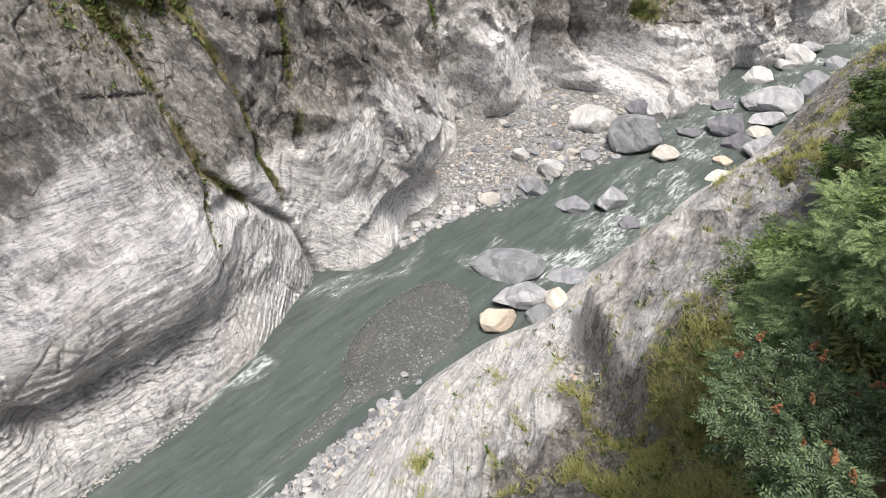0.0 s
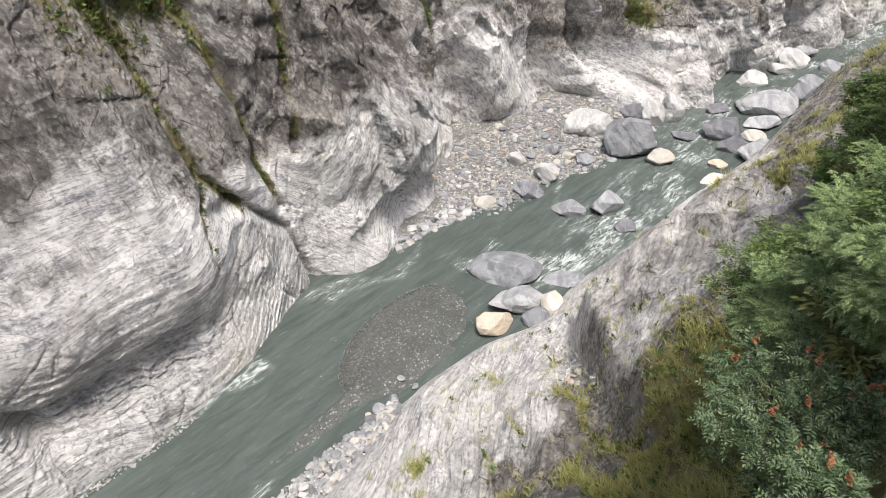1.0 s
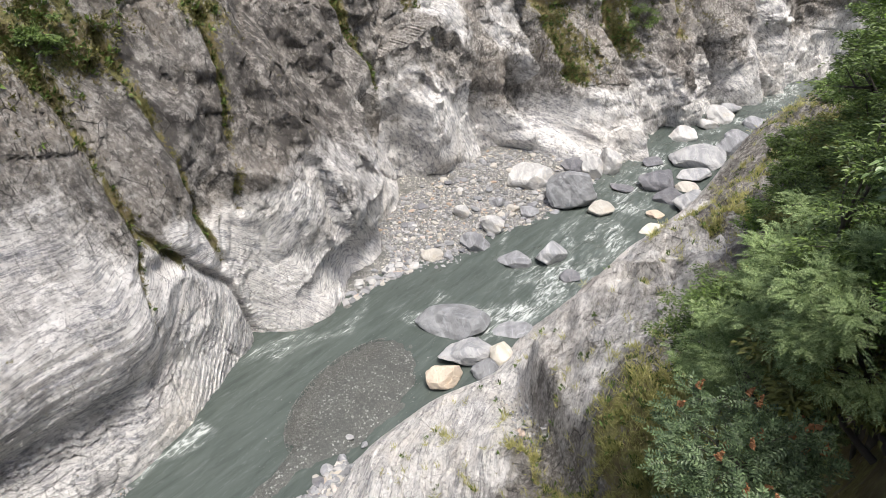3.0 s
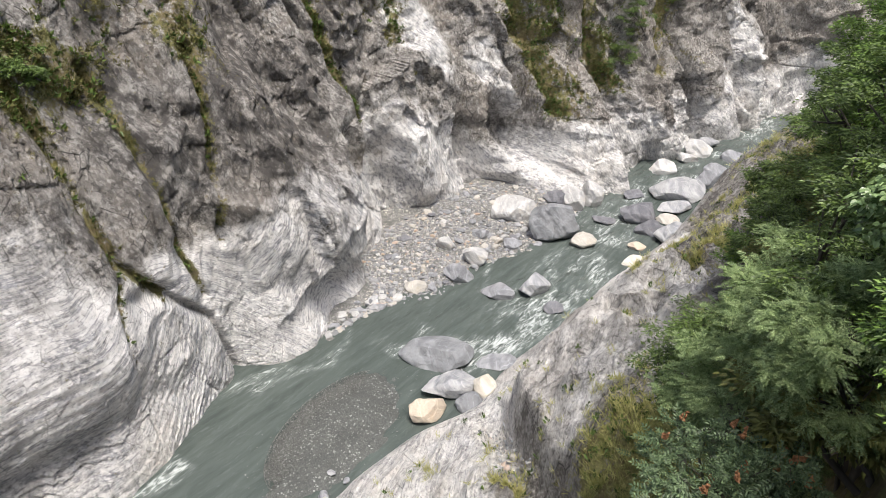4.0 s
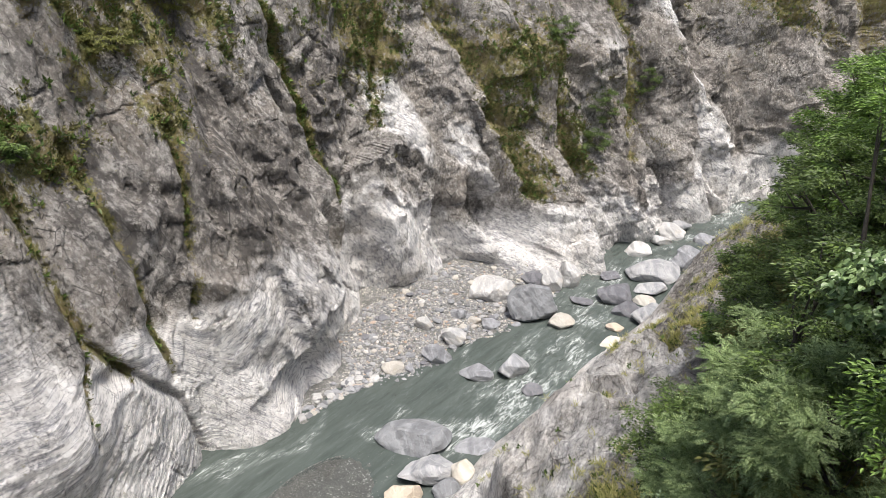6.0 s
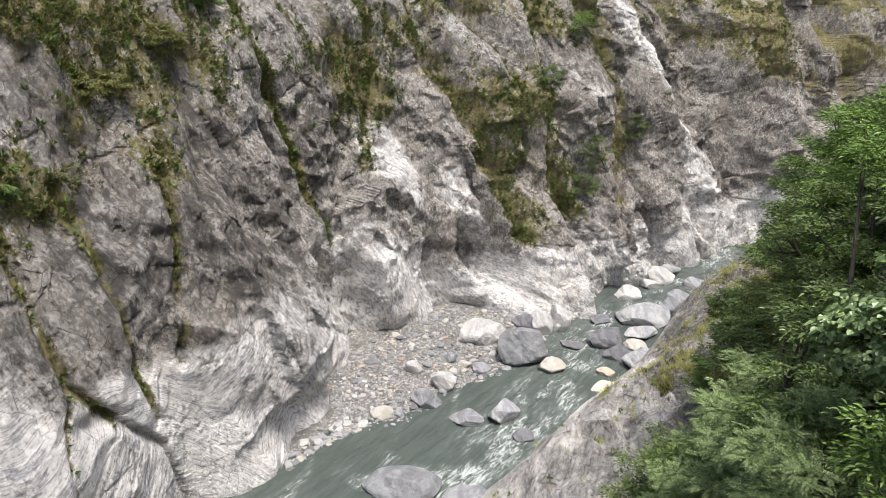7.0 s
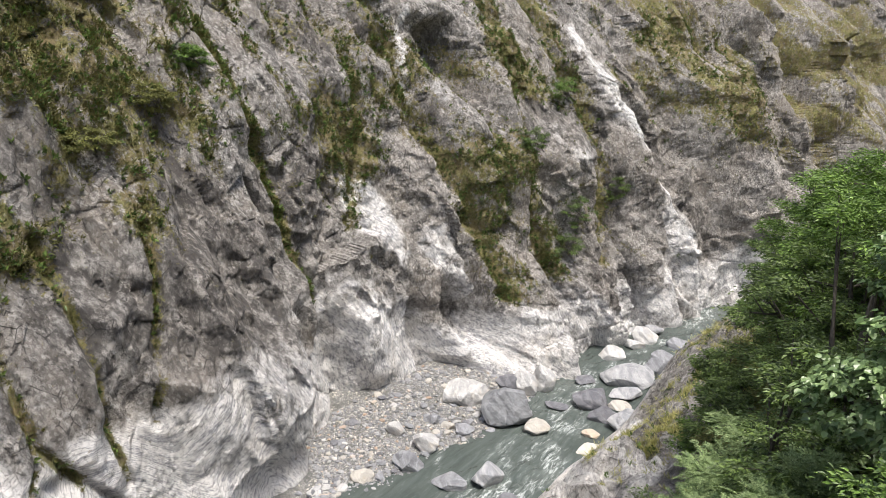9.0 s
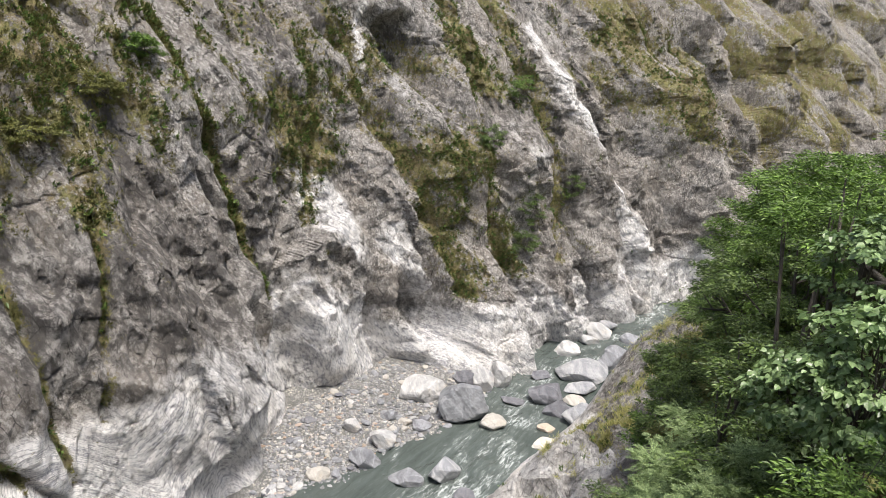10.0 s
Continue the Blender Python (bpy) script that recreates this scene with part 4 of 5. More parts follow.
rng = np.random.default_rng(7)
n = 11000
pa = rng.uniform(9.5, 47, n)
pc = np.interp(pa, BAR_A, BAR_C) + rng.uniform(-0.5, 1, n) ** 1.0 * (left_foot(pa) + 0.6 - np.interp(pa, BAR_A, BAR_C))
size = np.clip(rng.lognormal(-1.8, 0.5, n), 0.09, 0.62)
px, py = to_world(pa, pc)
cobbles = new("cobbles", stones_mesh("cobbles", px, py, bar_height(pa, pc) + 0.1 * size, size, PEBBLE, rng))
tagged(cobbles, "mixed grey, white and rusty river cobbles on the bar", "cobbles", kind="stuff")
n = 2600
pa = rng.uniform(-13, -1.2, n)
pc = bank_line(pa) + rng.uniform(-0.8, 2.2, n) * np.interp(pa, (-13, -6, -1.2), (1, 0.85, 0.25))
size = np.clip(rng.lognormal(-1.7, 0.5, n), 0.08, 0.6)
px, py = to_world(pa, pc)
shore = new("shore_cobbles", stones_mesh("shore_cobbles", px, py, 0.3 - 0.17 * (pc - bank_line(pa)).clip(-1.5, 2.2) + 0.05 * size, size, PEBBLE, rng))
tagged(shore, "pale cobbles heaped along the near shore", "cobbles", kind="stuff")
n = 700
pa = rng.uniform(-19, -10, n)
pc = left_foot(pa) - rng.uniform(-0.3, 1.0, n)
size = np.clip(rng.lognormal(-2.2, 0.4, n), 0.06, 0.3)
px, py = to_world(pa, pc)
strip = new("foot_pebbles", stones_mesh("foot_pebbles", px, py, 0.02 + 0 * px, size, PEBBLE, rng))
tagged(strip, "strip of grey pebbles at the cliff's foot", "pebbles", kind="stuff")
n = 7000
ang, ring = rng.uniform(0.5, 3.1, n), rng.normal(0.84, 0.12, n).clip(0.4, 1.02)
pa = np.where(np.arange(n) % 5 > 0, 3.2 + 5.9 * ring * np.cos(ang), rng.normal(3.2, 2.6, n))
pc = np.where(np.arange(n) % 5 > 0, 3.6 + 0.12 * (pa - 3) + 3.3 * ring * np.sin(ang), 3.6 + rng.normal(0, 1.4, n))
px, py = to_world(pa, pc)
wet = new("shoal_pebbles", stones_mesh("shoal_pebbles", px, py, 0.15 + 0.04 * (np.arange(n) % 5 > 0), np.clip(rng.lognormal(-2.95, 0.35, n), 0.03, 0.11), WET_PEBBLE, rng))
tagged(wet, "fine wet pebbles strewn over the dark shoal", "pebbles", kind="stuff")
n = 200
pu = rng.uniform(3.6, 9.5, n)
pa = 5.5 - 0.7 * (pu - 7.5) + rng.normal(0, 0.5, n).clip(-1.2, 0.6)
pc, pz, *_ = right_bank(pa, pu)
px, py = to_world(pa, pc)
rubble = new("rubble", stones_mesh("rubble", px, py, pz + 0.03, np.clip(rng.lognormal(-1.8, 0.5, n), 0.08, 0.5), PEBBLE, rng))
tagged(rubble, "angular rubble in the gully beside the bluff", "rubble", kind="stuff")

# larger cobbles, each a thing of its own
COBBLES = [rock_mesh("stone", STONES[k], 60 + i, 9, 2) for i, k in enumerate(("grey", "pale", "white", "tan", "grey", "dark", "slate", "grey"))]
KINDS = ("grey", "pale grey", "white", "cream", "grey", "dark", "slate-grey", "grey")
for i in range(110):
    a = rng.uniform(10.5, 46)
    edge_c = float(np.interp(a, BAR_A, BAR_C))
    c = edge_c + (rng.uniform(-0.4, 1.6) if i % 2 else rng.uniform(0, max(1.0, float(left_foot(a)) - edge_c)))
    k, s = int(rng.integers(8)), float(rng.uniform(0.4, 0.9))
    x, y = to_world(a, c)
    ob = new("stone", COBBLES[k])
    ob.matrix_world = pose(x, y, float(bar_height(a, c)) + 0.12 * s, rng.uniform(-20, 20), 0, rng.uniform(0, 360)) @ Matrix.Diagonal((s * 1.2, s, s * 0.65, 1))
    tagged(ob, f"{KINDS[k]} rounded stone lying on the gravel bar", "stone", "stones on the gravel bar")
for i in range(26):
    a = rng.uniform(-11, 0.5)
    k, s = int(rng.integers(8)), float(rng.uniform(0.35, 0.7))
    x, y = to_world(a, float(bank_line(a)) + rng.uniform(0.2, 1.6))
    ob = new("stone", COBBLES[k])
    ob.matrix_world = pose(x, y, 0.1 + 0.16 * s, 0, 0, rng.uniform(0, 360)) @ Matrix.Diagonal((s * 1.2, s, s * 0.65, 1))
    tagged(ob, f"{KINDS[k]} rounded stone on the near shore", "stone", "stones on the near shore")


# ---- plants ----
def leaf_mat(name, deep, light, tint, gloss=0.45):
    m, t, b = material(name)
    g = t.nodes.new("ShaderNodeNewGeometry")
    v = coords(t)
    patch = ramp(t, tex_noise(t, v, 0.8, 3), 0.35, 0.65)
    colour = mix(t, ramp(t, g.outputs["Random Per Island"], 0, 1), deep, light)
    colour = mix(t, math_node(t, "MULTIPLY", patch, 0.35), colour, tint)
    t.links.new(colour, b.inputs["Base Color"])
    b.inputs["Roughness"].default_value = gloss
    tr = t.nodes.new("ShaderNodeBsdfTranslucent")
    t.links.new(mix(t, 0.5, colour, tint), tr.inputs["Color"])
    mx = t.nodes.new("ShaderNodeMixShader")
    mx.inputs[0].default_value = 0.22
    t.links.new(b.outputs[0], mx.inputs[1])
    t.links.new(tr.outputs[0], mx.inputs[2])
    t.links.new(mx.outputs[0], t.nodes["Material Output"].inputs["Surface"])
    return m


LEAF = dict(
    fine=leaf_mat("fine_leaves", (0.014, 0.028, 0.007), (0.20, 0.29, 0.07), (0.07, 0.12, 0.022), 0.5),
    bright=leaf_mat("bright_leaves", (0.016, 0.036, 0.006), (0.25, 0.40, 0.075), (0.09, 0.17, 0.022), 0.5),
    broad=leaf_mat("broad_leaves", (0.035, 0.07, 0.018), (0.32, 0.44, 0.19), (0.12, 0.20, 0.055), 0.33),
    feather=leaf_mat("feathery_leaves", (0.065, 0.11, 0.04), (0.40, 0.50, 0.23), (0.20, 0.29, 0.10), 0.6),
    sumac=leaf_mat("sumac_leaves", (0.02, 0.038, 0.016), (0.20, 0.28, 0.14), (0.06, 0.105, 0.035), 0.5),
    olive=leaf_mat("olive_leaves", (0.07, 0.08, 0.02), (0.24, 0.25, 0.07), (0.18, 0.17, 0.045), 0.6),
    grass=leaf_mat("dry_grass", (0.26, 0.27, 0.08), (0.64, 0.58, 0.27), (0.40, 0.43, 0.13), 0.7),
    tuft=leaf_mat("ledge_plants", (0.04, 0.05, 0.014), (0.20, 0.20, 0.06), (0.16, 0.13, 0.05), 0.7),
)
BARK = stone_mat("bark", (0.09, 0.075, 0.06), (0.04, 0.034, 0.028))
FLOWER = leaf_mat("orange_panicles", (0.22, 0.10, 0.05), (0.40, 0.20, 0.09), (0.30, 0.14, 0.065), 0.8)


def unit(v):
    return v / np.maximum(np.linalg.norm(v, axis=-1, keepdims=True), 1e-9)


def blades(p, d, up, length, width, fold=0.18):
    """Leaves: a folded, pointed blade from p along d, facing up."""
    d = unit(d)
    side = unit(np.cross(d, up))
    nrm = np.cross(side, d)
    L, W = np.broadcast_to(length, (len(p),))[:, None], np.broadcast_to(width, (len(p),))[:, None]
    mid = p + d * L * 0.42
    lift = nrm * W * fold
    v = np.stack([p, mid + side * W / 2 + lift, p + d * L - nrm * L * 0.12, mid - side * W / 2 + lift], 1).reshape(-1, 3)
    i = np.arange(len(p))[:, None] * 4
    return v, np.concatenate([i + [0, 1, 2], i + [0, 2, 3]], 1).reshape(-1, 3)


def round_blades(p, d, up, length, width):
    """Broad heart-shaped leaves with a drooping tip."""
    d = unit(d)
    side = unit(np.cross(d, up))
    nrm = np.cross(side, d)
    L, W = length[:, None], width[:, None]
    low, high = p + d * L * 0.18 + nrm * W * 0.05, p + d * L * 0.58
    v = np.stack([p, low + side * W * 0.5, high + side * W * 0.42, p + d * L - nrm * L * 0.2, high - side * W * 0.42, low - side * W * 0.5], 1).reshape(-1, 3)
    i = np.arange(len(p))[:, None] * 6
    return v, np.concatenate([i + [0, 1, 2], i + [0, 2, 3], i + [0, 3, 4], i + [0, 4, 5]], 1).reshape(-1, 3)


def fronds(p, d, up, length, pairs, leaf_l, leaf_w, spread=0.95):
    """Pinnate leaves: pairs of leaflets along an arching stalk."""
    d = unit(d)
    side = unit(np.cross(d, up))
    nrm = np.cross(side, d)
    out_p, out_d, out_u = [], [], []
    for k in range(pairs):
        f = (k + 0.6) / pairs
        at = p + d * length[:, None] * f - nrm * (length * 0.28 * f * f)[:, None]
        for s in (1, -1):
            out_p.append(at)
            out_d.append(d * (1 - 0.45 * spread) + side * s * spread + nrm * 0.12)
            out_u.append(nrm)
    out_p.append(p + d * length[:, None] - nrm * (length * 0.28)[:, None])
    out_d.append(d - nrm * 0.3)
    out_u.append(nrm)
    size = np.tile(length, len(out_p))
    return blades(np.concatenate(out_p), np.concatenate(out_d), np.concatenate(out_u), leaf_l * size, leaf_w * size)


def tube(points, radii, sides=6):
    points, radii = np.asarray(points, float), np.asarray(radii, float)
    t = unit(np.gradient(points, axis=0))
    x = unit(np.cross(t, (0.31, 0.9, 0.2)))
    y = np.cross(t, x)
    ang = np.linspace(0, 2 * np.pi, sides, endpoint=False)
    v = points[:, None] + radii[:, None, None] * (np.cos(ang)[None, :, None] * x[:, None] + np.sin(ang)[None, :, None] * y[:, None])
    i = np.arange(len(points) * sides).reshape(len(points), sides)
    j = np.roll(i, -1, 1)
    return v.reshape(-1, 3), np.stack([i[:-1], j[:-1], j[1:], i[1:]], -1).reshape(-1, 4)


def join(parts):
    v, f, base = [], [], 0
    for pv, pf in parts:
        v.append(pv)
        f.append(pf + base)
        base += len(pv)
    return np.concatenate(v), np.concatenate(f)


def part(name, v, f, mat, parent, label="", smooth=False):
    ob = new(name, mesh_of(name, v, f, mat, smooth))
    ob.parent = parent
    return tagged(ob, label)


def plant(name, x, y, z, ground, rx, rz, kind, label, category, seed, clusters=90, per=60, leaf=0.14, flat=0.5, group="", flowers=0):
    """A tree or shrub: tapered trunk and limbs from the ground at (x, y) to a crown of leaf sprays round height z."""
    r = np.random.default_rng(seed)
    clusters, per = max(20, int(0.55 * clusters)), int(2.1 * per)
    foot = np.array([x + 0.6 * rx, y - 0.45 * rx, ground])
    root = new(name)
    root.location = foot
    centre = np.array([x, y, z]) - foot
    q = unit(r.normal(size=(clusters, 3)) + (0, 0, 0.25))
    lobes = 1 + 0.36 * fbm(q[:, 0] * 1.7 + seed, q[:, 1] * 1.7, q[:, 2] * 1.7, 2, seed)
    rad = r.uniform(0.35, 1.0, clusters) ** 0.5 * lobes
    tips = centre + q * rad[:, None] * (rx, rx, rz)
    # wood
    wood = []
    bend = r.normal(0, 0.12 * np.linalg.norm(centre), 3) * (1, 1, 0.2)
    steps = np.linspace(0, 1, 7)[:, None]
    stem = steps * centre + bend * np.sin(steps * np.pi)
    thick = 0.035 * rx + 0.012 * np.linalg.norm(centre)
    wood.append(tube(stem, np.linspace(thick, thick * 0.35, 7)))
    for k in range(min(clusters, 22)):
        s = stem[int(r.integers(3, 7))]
        m = (s + tips[k]) / 2 + r.normal(0, 0.08 * rx, 3)
        wood.append(tube([s, m, tips[k]], [thick * 0.3, thick * 0.2, thick * 0.07], 4))
    part("trunk", *join(wood), BARK, root, "", True)
    # leaves
    n = clusters * per
    spread = rx * 1.15 / clusters ** (1 / 3)
    c = np.repeat(tips, per, 0)
    off = r.normal(size=(n, 3)) * (spread, spread, spread * flat * 0.8) * 0.33
    p = c + off
    outward = unit(np.repeat(q, per, 0) * 0.6 + unit(off) * 0.8 + r.normal(0, 0.6, (n, 3)))
    up = unit(np.array([0, 0, 1.0]) + r.normal(0, 0.45, (n, 3)) + 0.3 * np.repeat(q, per, 0))
    size = 0.97 * leaf * r.uniform(0.65, 1.25, n)
    d = outward * (1, 1, 0.45)
    if kind in ("feather", "sumac"):
        v, f = fronds(p, d + (0, 0, 0.1), up, size, 9 if kind == "feather" else 5, 0.3 if kind == "feather" else 0.34, 0.09 if kind == "feather" else 0.15)
    elif kind == "broad":
        v, f = round_blades(p, d - (0, 0, 0.45), up, size, size * 0.85)
    else:
        v, f = blades(p, d - (0, 0, 0.15), up, size, size * 0.42)
    part("crown", v, f, LEAF[kind], root)
    if flowers:
        at = tips[np.argsort(-(tips[:, 2] - centre[2]) / rz + 0.6 * r.normal(size=clusters))[:flowers]]
        for k, tip in enumerate(at):
            h = np.linspace(0, 1, 12)
            line = tip + (0, 0, 0.14) + np.stack([0.05 * h * r.normal(), 0.05 * h * r.normal(), 0.2 * h], -1)
            fv, ff = tube(line, 0.055 * (1.02 - h) * np.where(np.arange(12) % 2, 1.2, 0.7), 9)
            part("flower_panicle", fv + r.normal(0, 0.016, fv.shape), ff, FLOWER, root, "rusty orange upright flower panicle")
    return tagged(root, label, category, group)


def slope_z(x, y):
    a, c = to_gorge(x, y)
    return float(right_bank(np.array([a]), np.array([float(bank_line(a)) - c]))[1][0])


def grow(name, x, y, z, rx, rz, kind, label, category, seed, **more):
    return plant(name, x, y, z, slope_z(x + 0.6 * rx, y - 0.45 * rx) - 0.1, rx, rz, kind, label, category, seed, **more)


TREES = "trees on the near slope"
grow("tree", 21.0, 21.6, 26.9, 3.2, 2.4, "bright", "fresh green spreading tree with fine layered foliage", "tree", 101, clusters=190, per=110, leaf=0.16, flat=0.5, group=TREES)
grow("tree", 17.5, 16.3, 26.8, 3.0, 2.8, "bright", "fresh green tree with layered sprays of leaves", "tree", 102, clusters=170, per=110, leaf=0.15, flat=0.5, group=TREES)
grow("tree", 24.3, 26.7, 24.2, 2.5, 2.4, "fine", "dark green fine-leaved tree on the slope", "tree", 103, clusters=120, per=90, leaf=0.17, flat=0.35, group=TREES)
grow("tree", 26.4, 29.6, 20.6, 2.2, 2.2, "fine", "dark green small tree on the slope", "tree", 104, clusters=90, per=90, leaf=0.17, flat=0.4, group=TREES)
grow("tree", 16.8, 18.9, 24.6, 2.6, 2.6, "fine", "dense dark green tree on the slope", "tree", 105, clusters=120, per=100, leaf=0.15, flat=0.35, group=TREES)
grow("tree", 14.0, 13.7, 26.0, 2.2, 2.4, "fine", "dense green fine-leaved tree on the slope", "tree", 106, clusters=110, per=110, leaf=0.13, flat=0.35, group=TREES)
grow("tree", 12.6, 11.0, 29.2, 1.7, 1.6, "bright", "yellow-green tree top beside the trail", "tree", 107, clusters=80, per=80, leaf=0.13, group=TREES)
grow("tree", 15.0, 16.0, 23.6, 1.5, 1.4, "fine", "small green tree with layered sprays of leaves", "tree", 108, clusters=80, per=70, leaf=0.14, group=TREES)
grow("tree", 8.5, 6.9, 28.0, 1.15, 1.3, "broad", "broad-leaved tree with large heart-shaped leaves", "tree", 109, clusters=110, per=36, leaf=0.125, group=TREES)
grow("tree", 10.1, 9.1, 26.5, 1.3, 1.0, "broad", "young broad-leaved tree with pale leaves", "tree", 110, clusters=70, per=34, leaf=0.13, group=TREES)
grow("tree", 9.0, 9.4, 23.4, 1.9, 1.3, "feather", "feathery silvery-green tree with fern-like leaves", "tree", 111, clusters=90, per=46, leaf=0.2, flat=0.5, group=TREES)
grow("tree", 8.0, 9.6, 21.9, 1.7, 1.3, "feather", "feathery silvery-green sapling with fern-like leaves", "tree", 112, clusters=80, per=46, leaf=0.2, flat=0.5, group=TREES)
grow("tree", 11.5, 11.6, 22.8, 2.2, 1.6, "feather", "feathery grey-green tree with fern-like leaves", "tree", 113, clusters=100, per=46, leaf=0.22, flat=0.5, group=TREES)
grow("tree", 10.6, 10.0, 25.6, 1.8, 1.8, "fine", "dense dark green tree over the slope", "tree", 114, clusters=100, per=90, leaf=0.13, group=TREES)
grow("tree", 7.9, 7.5, 24.9, 1.4, 1.3, "feather", "feathery green tree below the trail", "tree", 115, clusters=70, per=46, leaf=0.2, flat=0.5, group=TREES)
grow("tree", 15.8, 13.9, 27.2, 1.9, 2.0, "fine", "dense green fine-leaved tree beside the others", "tree", 116, clusters=120, per=110, leaf=0.14, group=TREES)
grow("tree", 12.9, 12.8, 25.2, 1.8, 1.8, "fine", "dense dark green tree on the slope", "tree", 117, clusters=110, per=100, leaf=0.13, group=TREES)
grow("tree", 10.6, 8.6, 29.0, 1.2, 1.3, "broad", "broad-leaved tree with pale green sprays", "tree", 118, clusters=90, per=36, leaf=0.12, group=TREES)
grow("tree", 16.5, 16.9, 23.2, 1.9, 1.8, "olive", "olive-green small tree on the slope", "tree", 119, clusters=100, per=80, leaf=0.14, group=TREES)
grow("tree", 19.2, 18.6, 28.6, 2.4, 1.9, "bright", "fresh green tree with a rounded top", "tree", 120, clusters=140, per=110, leaf=0.16, group=TREES)
grow("tree", 15.2, 12.6, 29.6, 1.8, 1.6, "bright", "yellow-green tree top beside the trail", "tree", 128, clusters=110, per=100, leaf=0.13, group=TREES)
grow("tree", 8.6, 8.6, 25.4, 1.3, 1.0, "fine", "dark green sapling below the trail", "tree", 129, clusters=80, per=80, leaf=0.11, group=TREES)
SHRUBS = "shrubs on the near slope"
grow("sumac_shrub", 6.0, 6.9, 22.4, 1.4, 1.0, "sumac", "dark green sumac shrub with rusty orange flower panicles", "shrub", 121, clusters=130, per=9, leaf=0.27, flat=0.4, flowers=17, group=SHRUBS)
grow("sumac_shrub", 5.0, 4.6, 23.4, 0.75, 0.6, "sumac", "young sumac shrub with bright green pinnate leaves", "shrub", 122, clusters=40, per=8, leaf=0.26, flat=0.5, flowers=3, group=SHRUBS)
grow("shrub", 9.7, 14.0, 18.9, 1.8, 1.4, "fine", "dark green shrub leaning over the rock bluff", "shrub", 123, clusters=110, per=80, leaf=0.12, flat=0.4, group=SHRUBS)
grow("shrub", 6.9, 5.2, 27.2, 1.0, 0.8, "bright", "fresh green shrub just below the trail", "shrub", 130, clusters=70, per=60, leaf=0.1, group=SHRUBS)
grow("shrub", 9.8, 12.9, 20.4, 1.8, 1.5, "fine", "dense dark green shrub on the slope", "shrub", 124, clusters=90, per=80, leaf=0.12, flat=0.4, group=SHRUBS)
grow("shrub", 14.4, 17.6, 18.2, 1.7, 1.5, "fine", "dark green shrub on the slope", "shrub", 125, clusters=90, per=80, leaf=0.14, flat=0.4, group=SHRUBS)
grow("shrub", 21.2, 21.9, 20.6, 1.7, 1.6, "olive", "thin olive-green shrub on the rocky slope", "shrub", 126, clusters=80, per=60, leaf=0.14, group=SHRUBS)
grow("shrub", 18.0, 19.6, 19.0, 1.5, 1.3, "olive", "thin yellowish shrub on the rocky slope", "shrub", 127, clusters=70, per=55, leaf=0.13, group=SHRUBS)

# undergrowth that covers the slope
base_shrubs = [plant("shrub", 0, 0, 0.8, 0, 1.2, 0.9, k, lab, "shrub", 140 + i, clusters=60, per=60, leaf=0.13, flat=0.5, group="undergrowth of the slope")
               for i, (k, lab) in enumerate((("fine", "low dark green shrub of the undergrowth"), ("olive", "low olive-green shrub of the undergrowth"), ("bright", "low fresh green shrub of the undergrowth")))]
placed = 0
for i in range(1300):
    a, u = rng.uniform(-12, 62), rng.uniform(9.5, 24)
    x, y = to_world(a, float(bank_line(a)) - u)
    if u < (18.5 if a < 5 else float(np.interp(a, (5, 8, 15, 26, 38, 46), (16.5, 14.2, 14.0, 13.0, 10.0, 9.0)))) or math.hypot(x, y) < 9.5 or placed >= 190:
        continue
    zz = slope_z(x, y)
    if (32 - zz) / math.hypot(x, y) < 0.22:
        continue
    s = rng.uniform(0.75, 1.4) * (1.25 if a > 10 else 1.0)
    m = pose(x, y, zz, 0, 0, rng.uniform(0, 360)) @ Matrix.Scale(s, 4)
    copy_thing(base_shrubs[int(rng.choice(3, p=(0.55, 0.25, 0.2)))], m)
    placed += 1
for i, ob in enumerate(base_shrubs):
    x, y = to_world(30 + 4 * i, float(bank_line(30 + 4 * i)) - 14)
    ob.matrix_world = pose(x, y, slope_z(x, y))


def tufts(name, label, category, P, N, count, length, width, kind, r):
    """Small plants rooted at the points P with normals N: a few blades each."""
    p = np.repeat(P, count, 0) + r.normal(0, 0.08, (len(P) * count, 3))
    n = np.repeat(N, count, 0)
    d = unit(n * 0.7 + (0, 0, 0.35) + r.normal(0, 0.55, p.shape))
    size = length * r.uniform(0.5, 1.3, len(p))
    v, f = blades(p, d, unit(r.normal(size=p.shape)), size, width * size, 0.1)
    return tagged(new(name, mesh_of(name, v, f, LEAF[kind])), label, category, kind="stuff")


# plants in the seams and on the ledges of the far wall
pick = (WA > -24) & (WA < 115) & (WZ > 6) & (WZ < 50)
weight = np.where(pick, moss ** 1.5, 0).ravel() * (0.3 + step(-0.2, 0.6, fbm(WA / 1.6, WZ / 1.6, 3, 3, 91)).ravel())
chosen = rng.choice(weight.size, 15000, p=weight / weight.sum())
WP = np.stack([wx, wy, WZ], -1).reshape(-1, 3)[chosen]
out = np.tile((EY, -EX, 0.4), (len(WP), 1))
tufts("wall_plants", "olive and brown small plants rooted in the cliff", "plants", WP[:11000], out[:11000], 8, 0.32, 0.3, "tuft", rng)
tufts("wall_greenery", "green leafy small plants on the cliff ledges", "plants", WP[11000:], out[11000:], 9, 0.36, 0.42, "fine", rng)
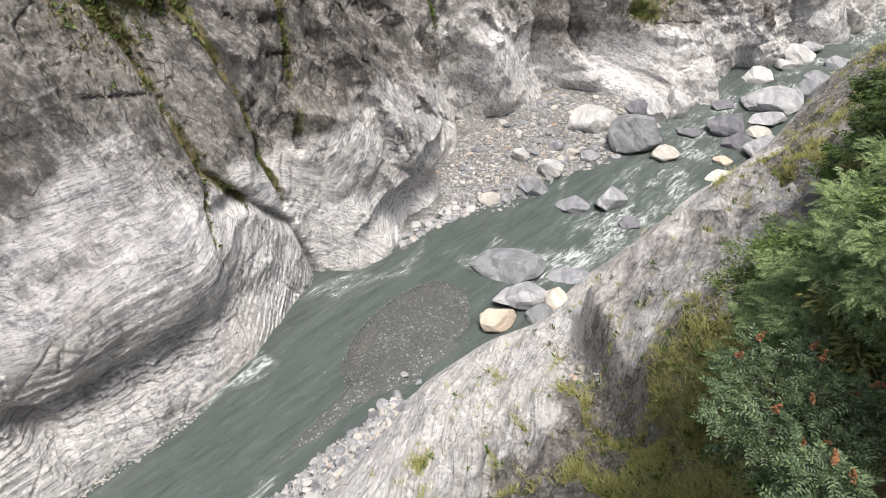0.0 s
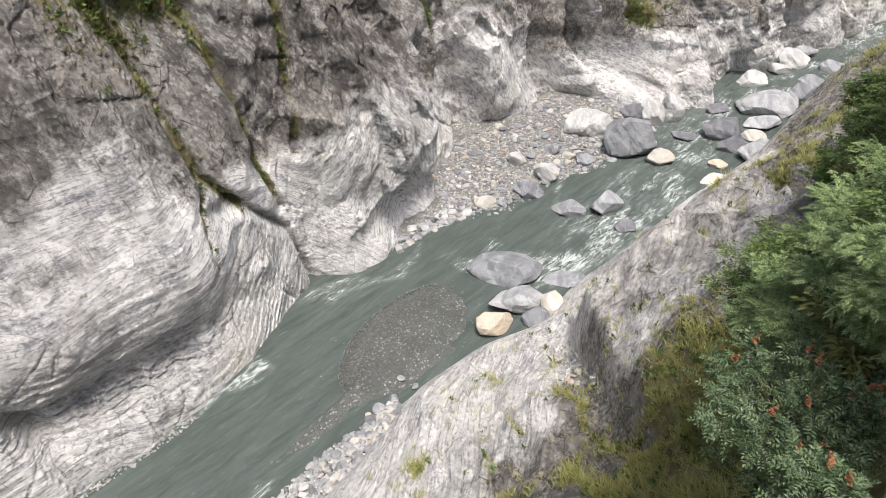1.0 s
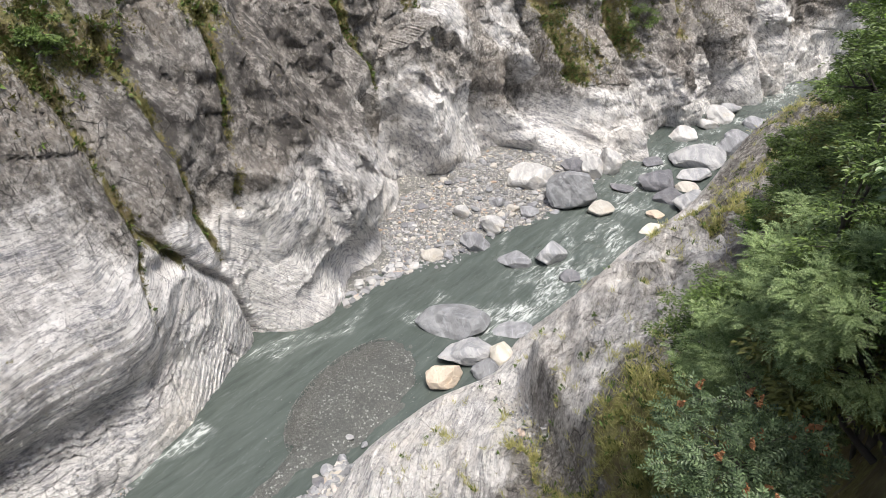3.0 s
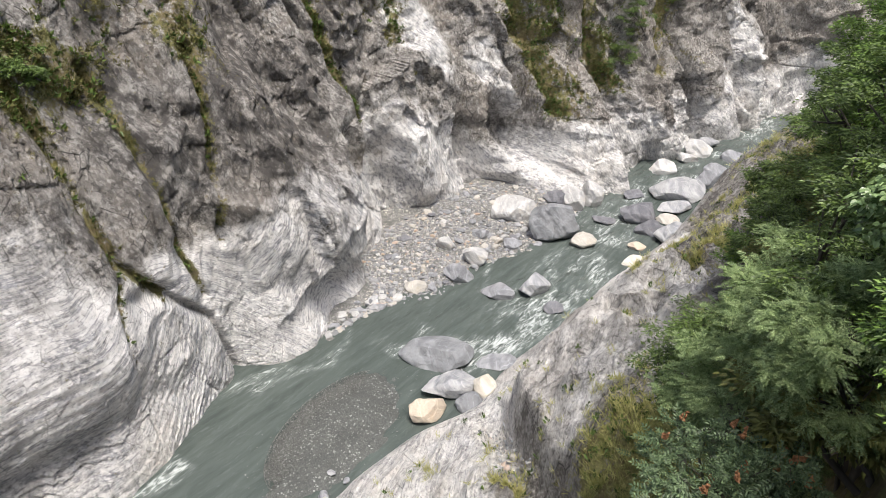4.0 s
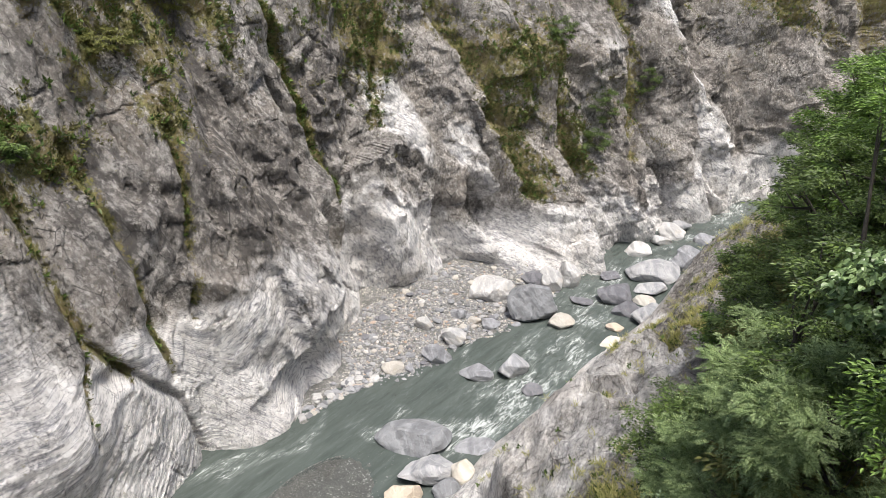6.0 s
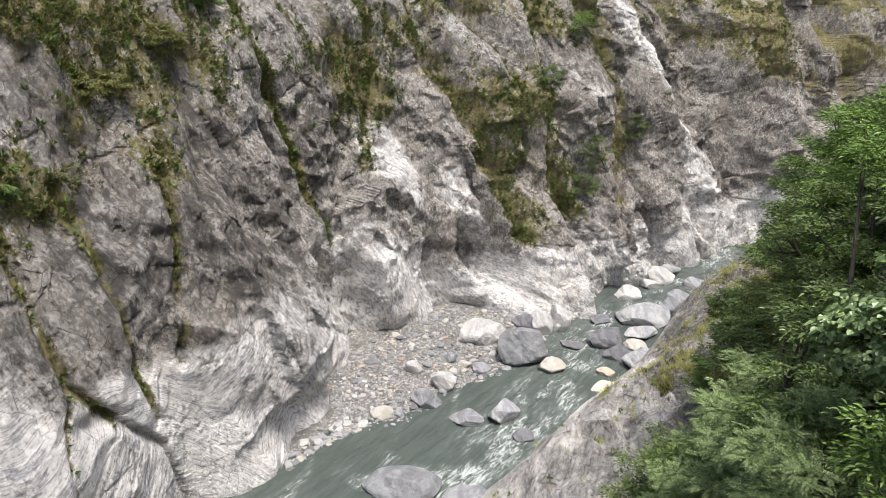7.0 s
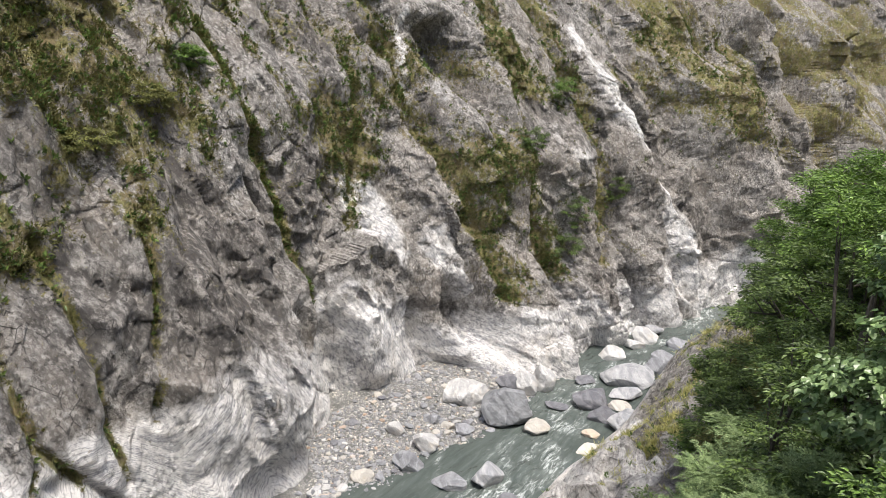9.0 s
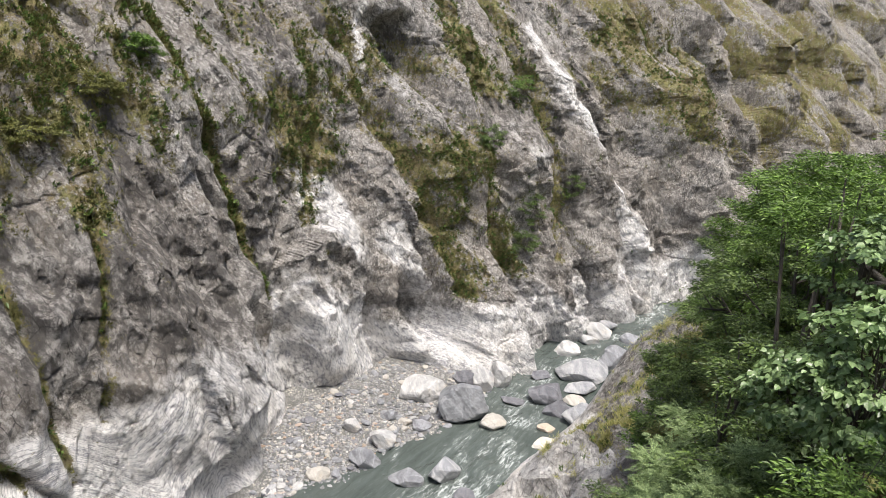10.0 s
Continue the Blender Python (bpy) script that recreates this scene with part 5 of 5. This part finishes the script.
# grass of the near slope
pick = (BA > -14) & (BA < 50) & (BU > 2.0) & (BU < 20)
weight = np.where(pick, (bmoss + 0.01 + 1.2 * np.exp(-((BA - 4.5) / 2.6) ** 2 - ((BU - 14.5) / 2.2) ** 2)) * (0.15 + step(0.0, 0.6, fbm(BA / 1.5, BU / 1.5, 3, 3, 92))), 0).ravel()
chosen = rng.choice(weight.size, 19000, p=weight / weight.sum())
BP = np.stack([bx, by, bz], -1).reshape(-1, 3)[chosen]
upn = np.tile((-0.4, 0.3, 0.8), (len(BP), 1))
tufts("slope_grass", "yellowish dry grass on the rocky slope", "grass", BP[:15000], upn[:15000], 12, 0.45, 0.06, "grass", rng)
tufts("slope_plants", "small green plants among the slope's rocks", "plants", BP[15000:], upn[15000:], 10, 0.26, 0.4, "fine", rng)


# shrubs that hang on the far wall
def wall_shrub(a, z, rx, rz, kind, label, seed):
    c = float(left_wall(np.array([[a]]), np.array([[z]]))[0][0, 0])
    x, y = to_world(a, c - 0.4 * rx)
    return plant("wall_shrub", x, y, z + 0.2 * rz, z - 0.5 * rz, rx, rz, kind, label, "shrub", seed, clusters=50, per=60, leaf=0.2, group="shrubs on the cliff")


wall_shrub(49.8, 25.4, 1.7, 1.5, "fine", "dark green shrub clinging to the cliff", 151)
wall_shrub(60.6, 31.0, 2.2, 1.6, "bright", "fresh green shrub on a cliff ledge", 152)
wall_shrub(56.0, 12.6, 1.9, 1.6, "fine", "dark green shrub over a cliff hollow", 153)
wall_shrub(67.5, 18.6, 1.4, 1.5, "fine", "dark green shrub beside a pale rock band", 154)
wall_shrub(-3.5, 22.6, 1.2, 1.0, "fine", "dark green shrub at the head of a crack", 155)
wall_shrub(9.5, 29.5, 1.3, 0.9, "olive", "olive shrub on the upper cliff slope", 156)
wall_shrub(4.0, 27.0, 1.4, 0.9, "olive", "olive shrub on the upper cliff slope", 157)
wall_shrub(14.0, 32.5, 1.3, 0.9, "bright", "green shrub on the upper cliff slope", 158)
wall_shrub(57.5, 16.5, 1.6, 2.0, "fine", "dark green shrub in a damp hollow of the cliff", 159)
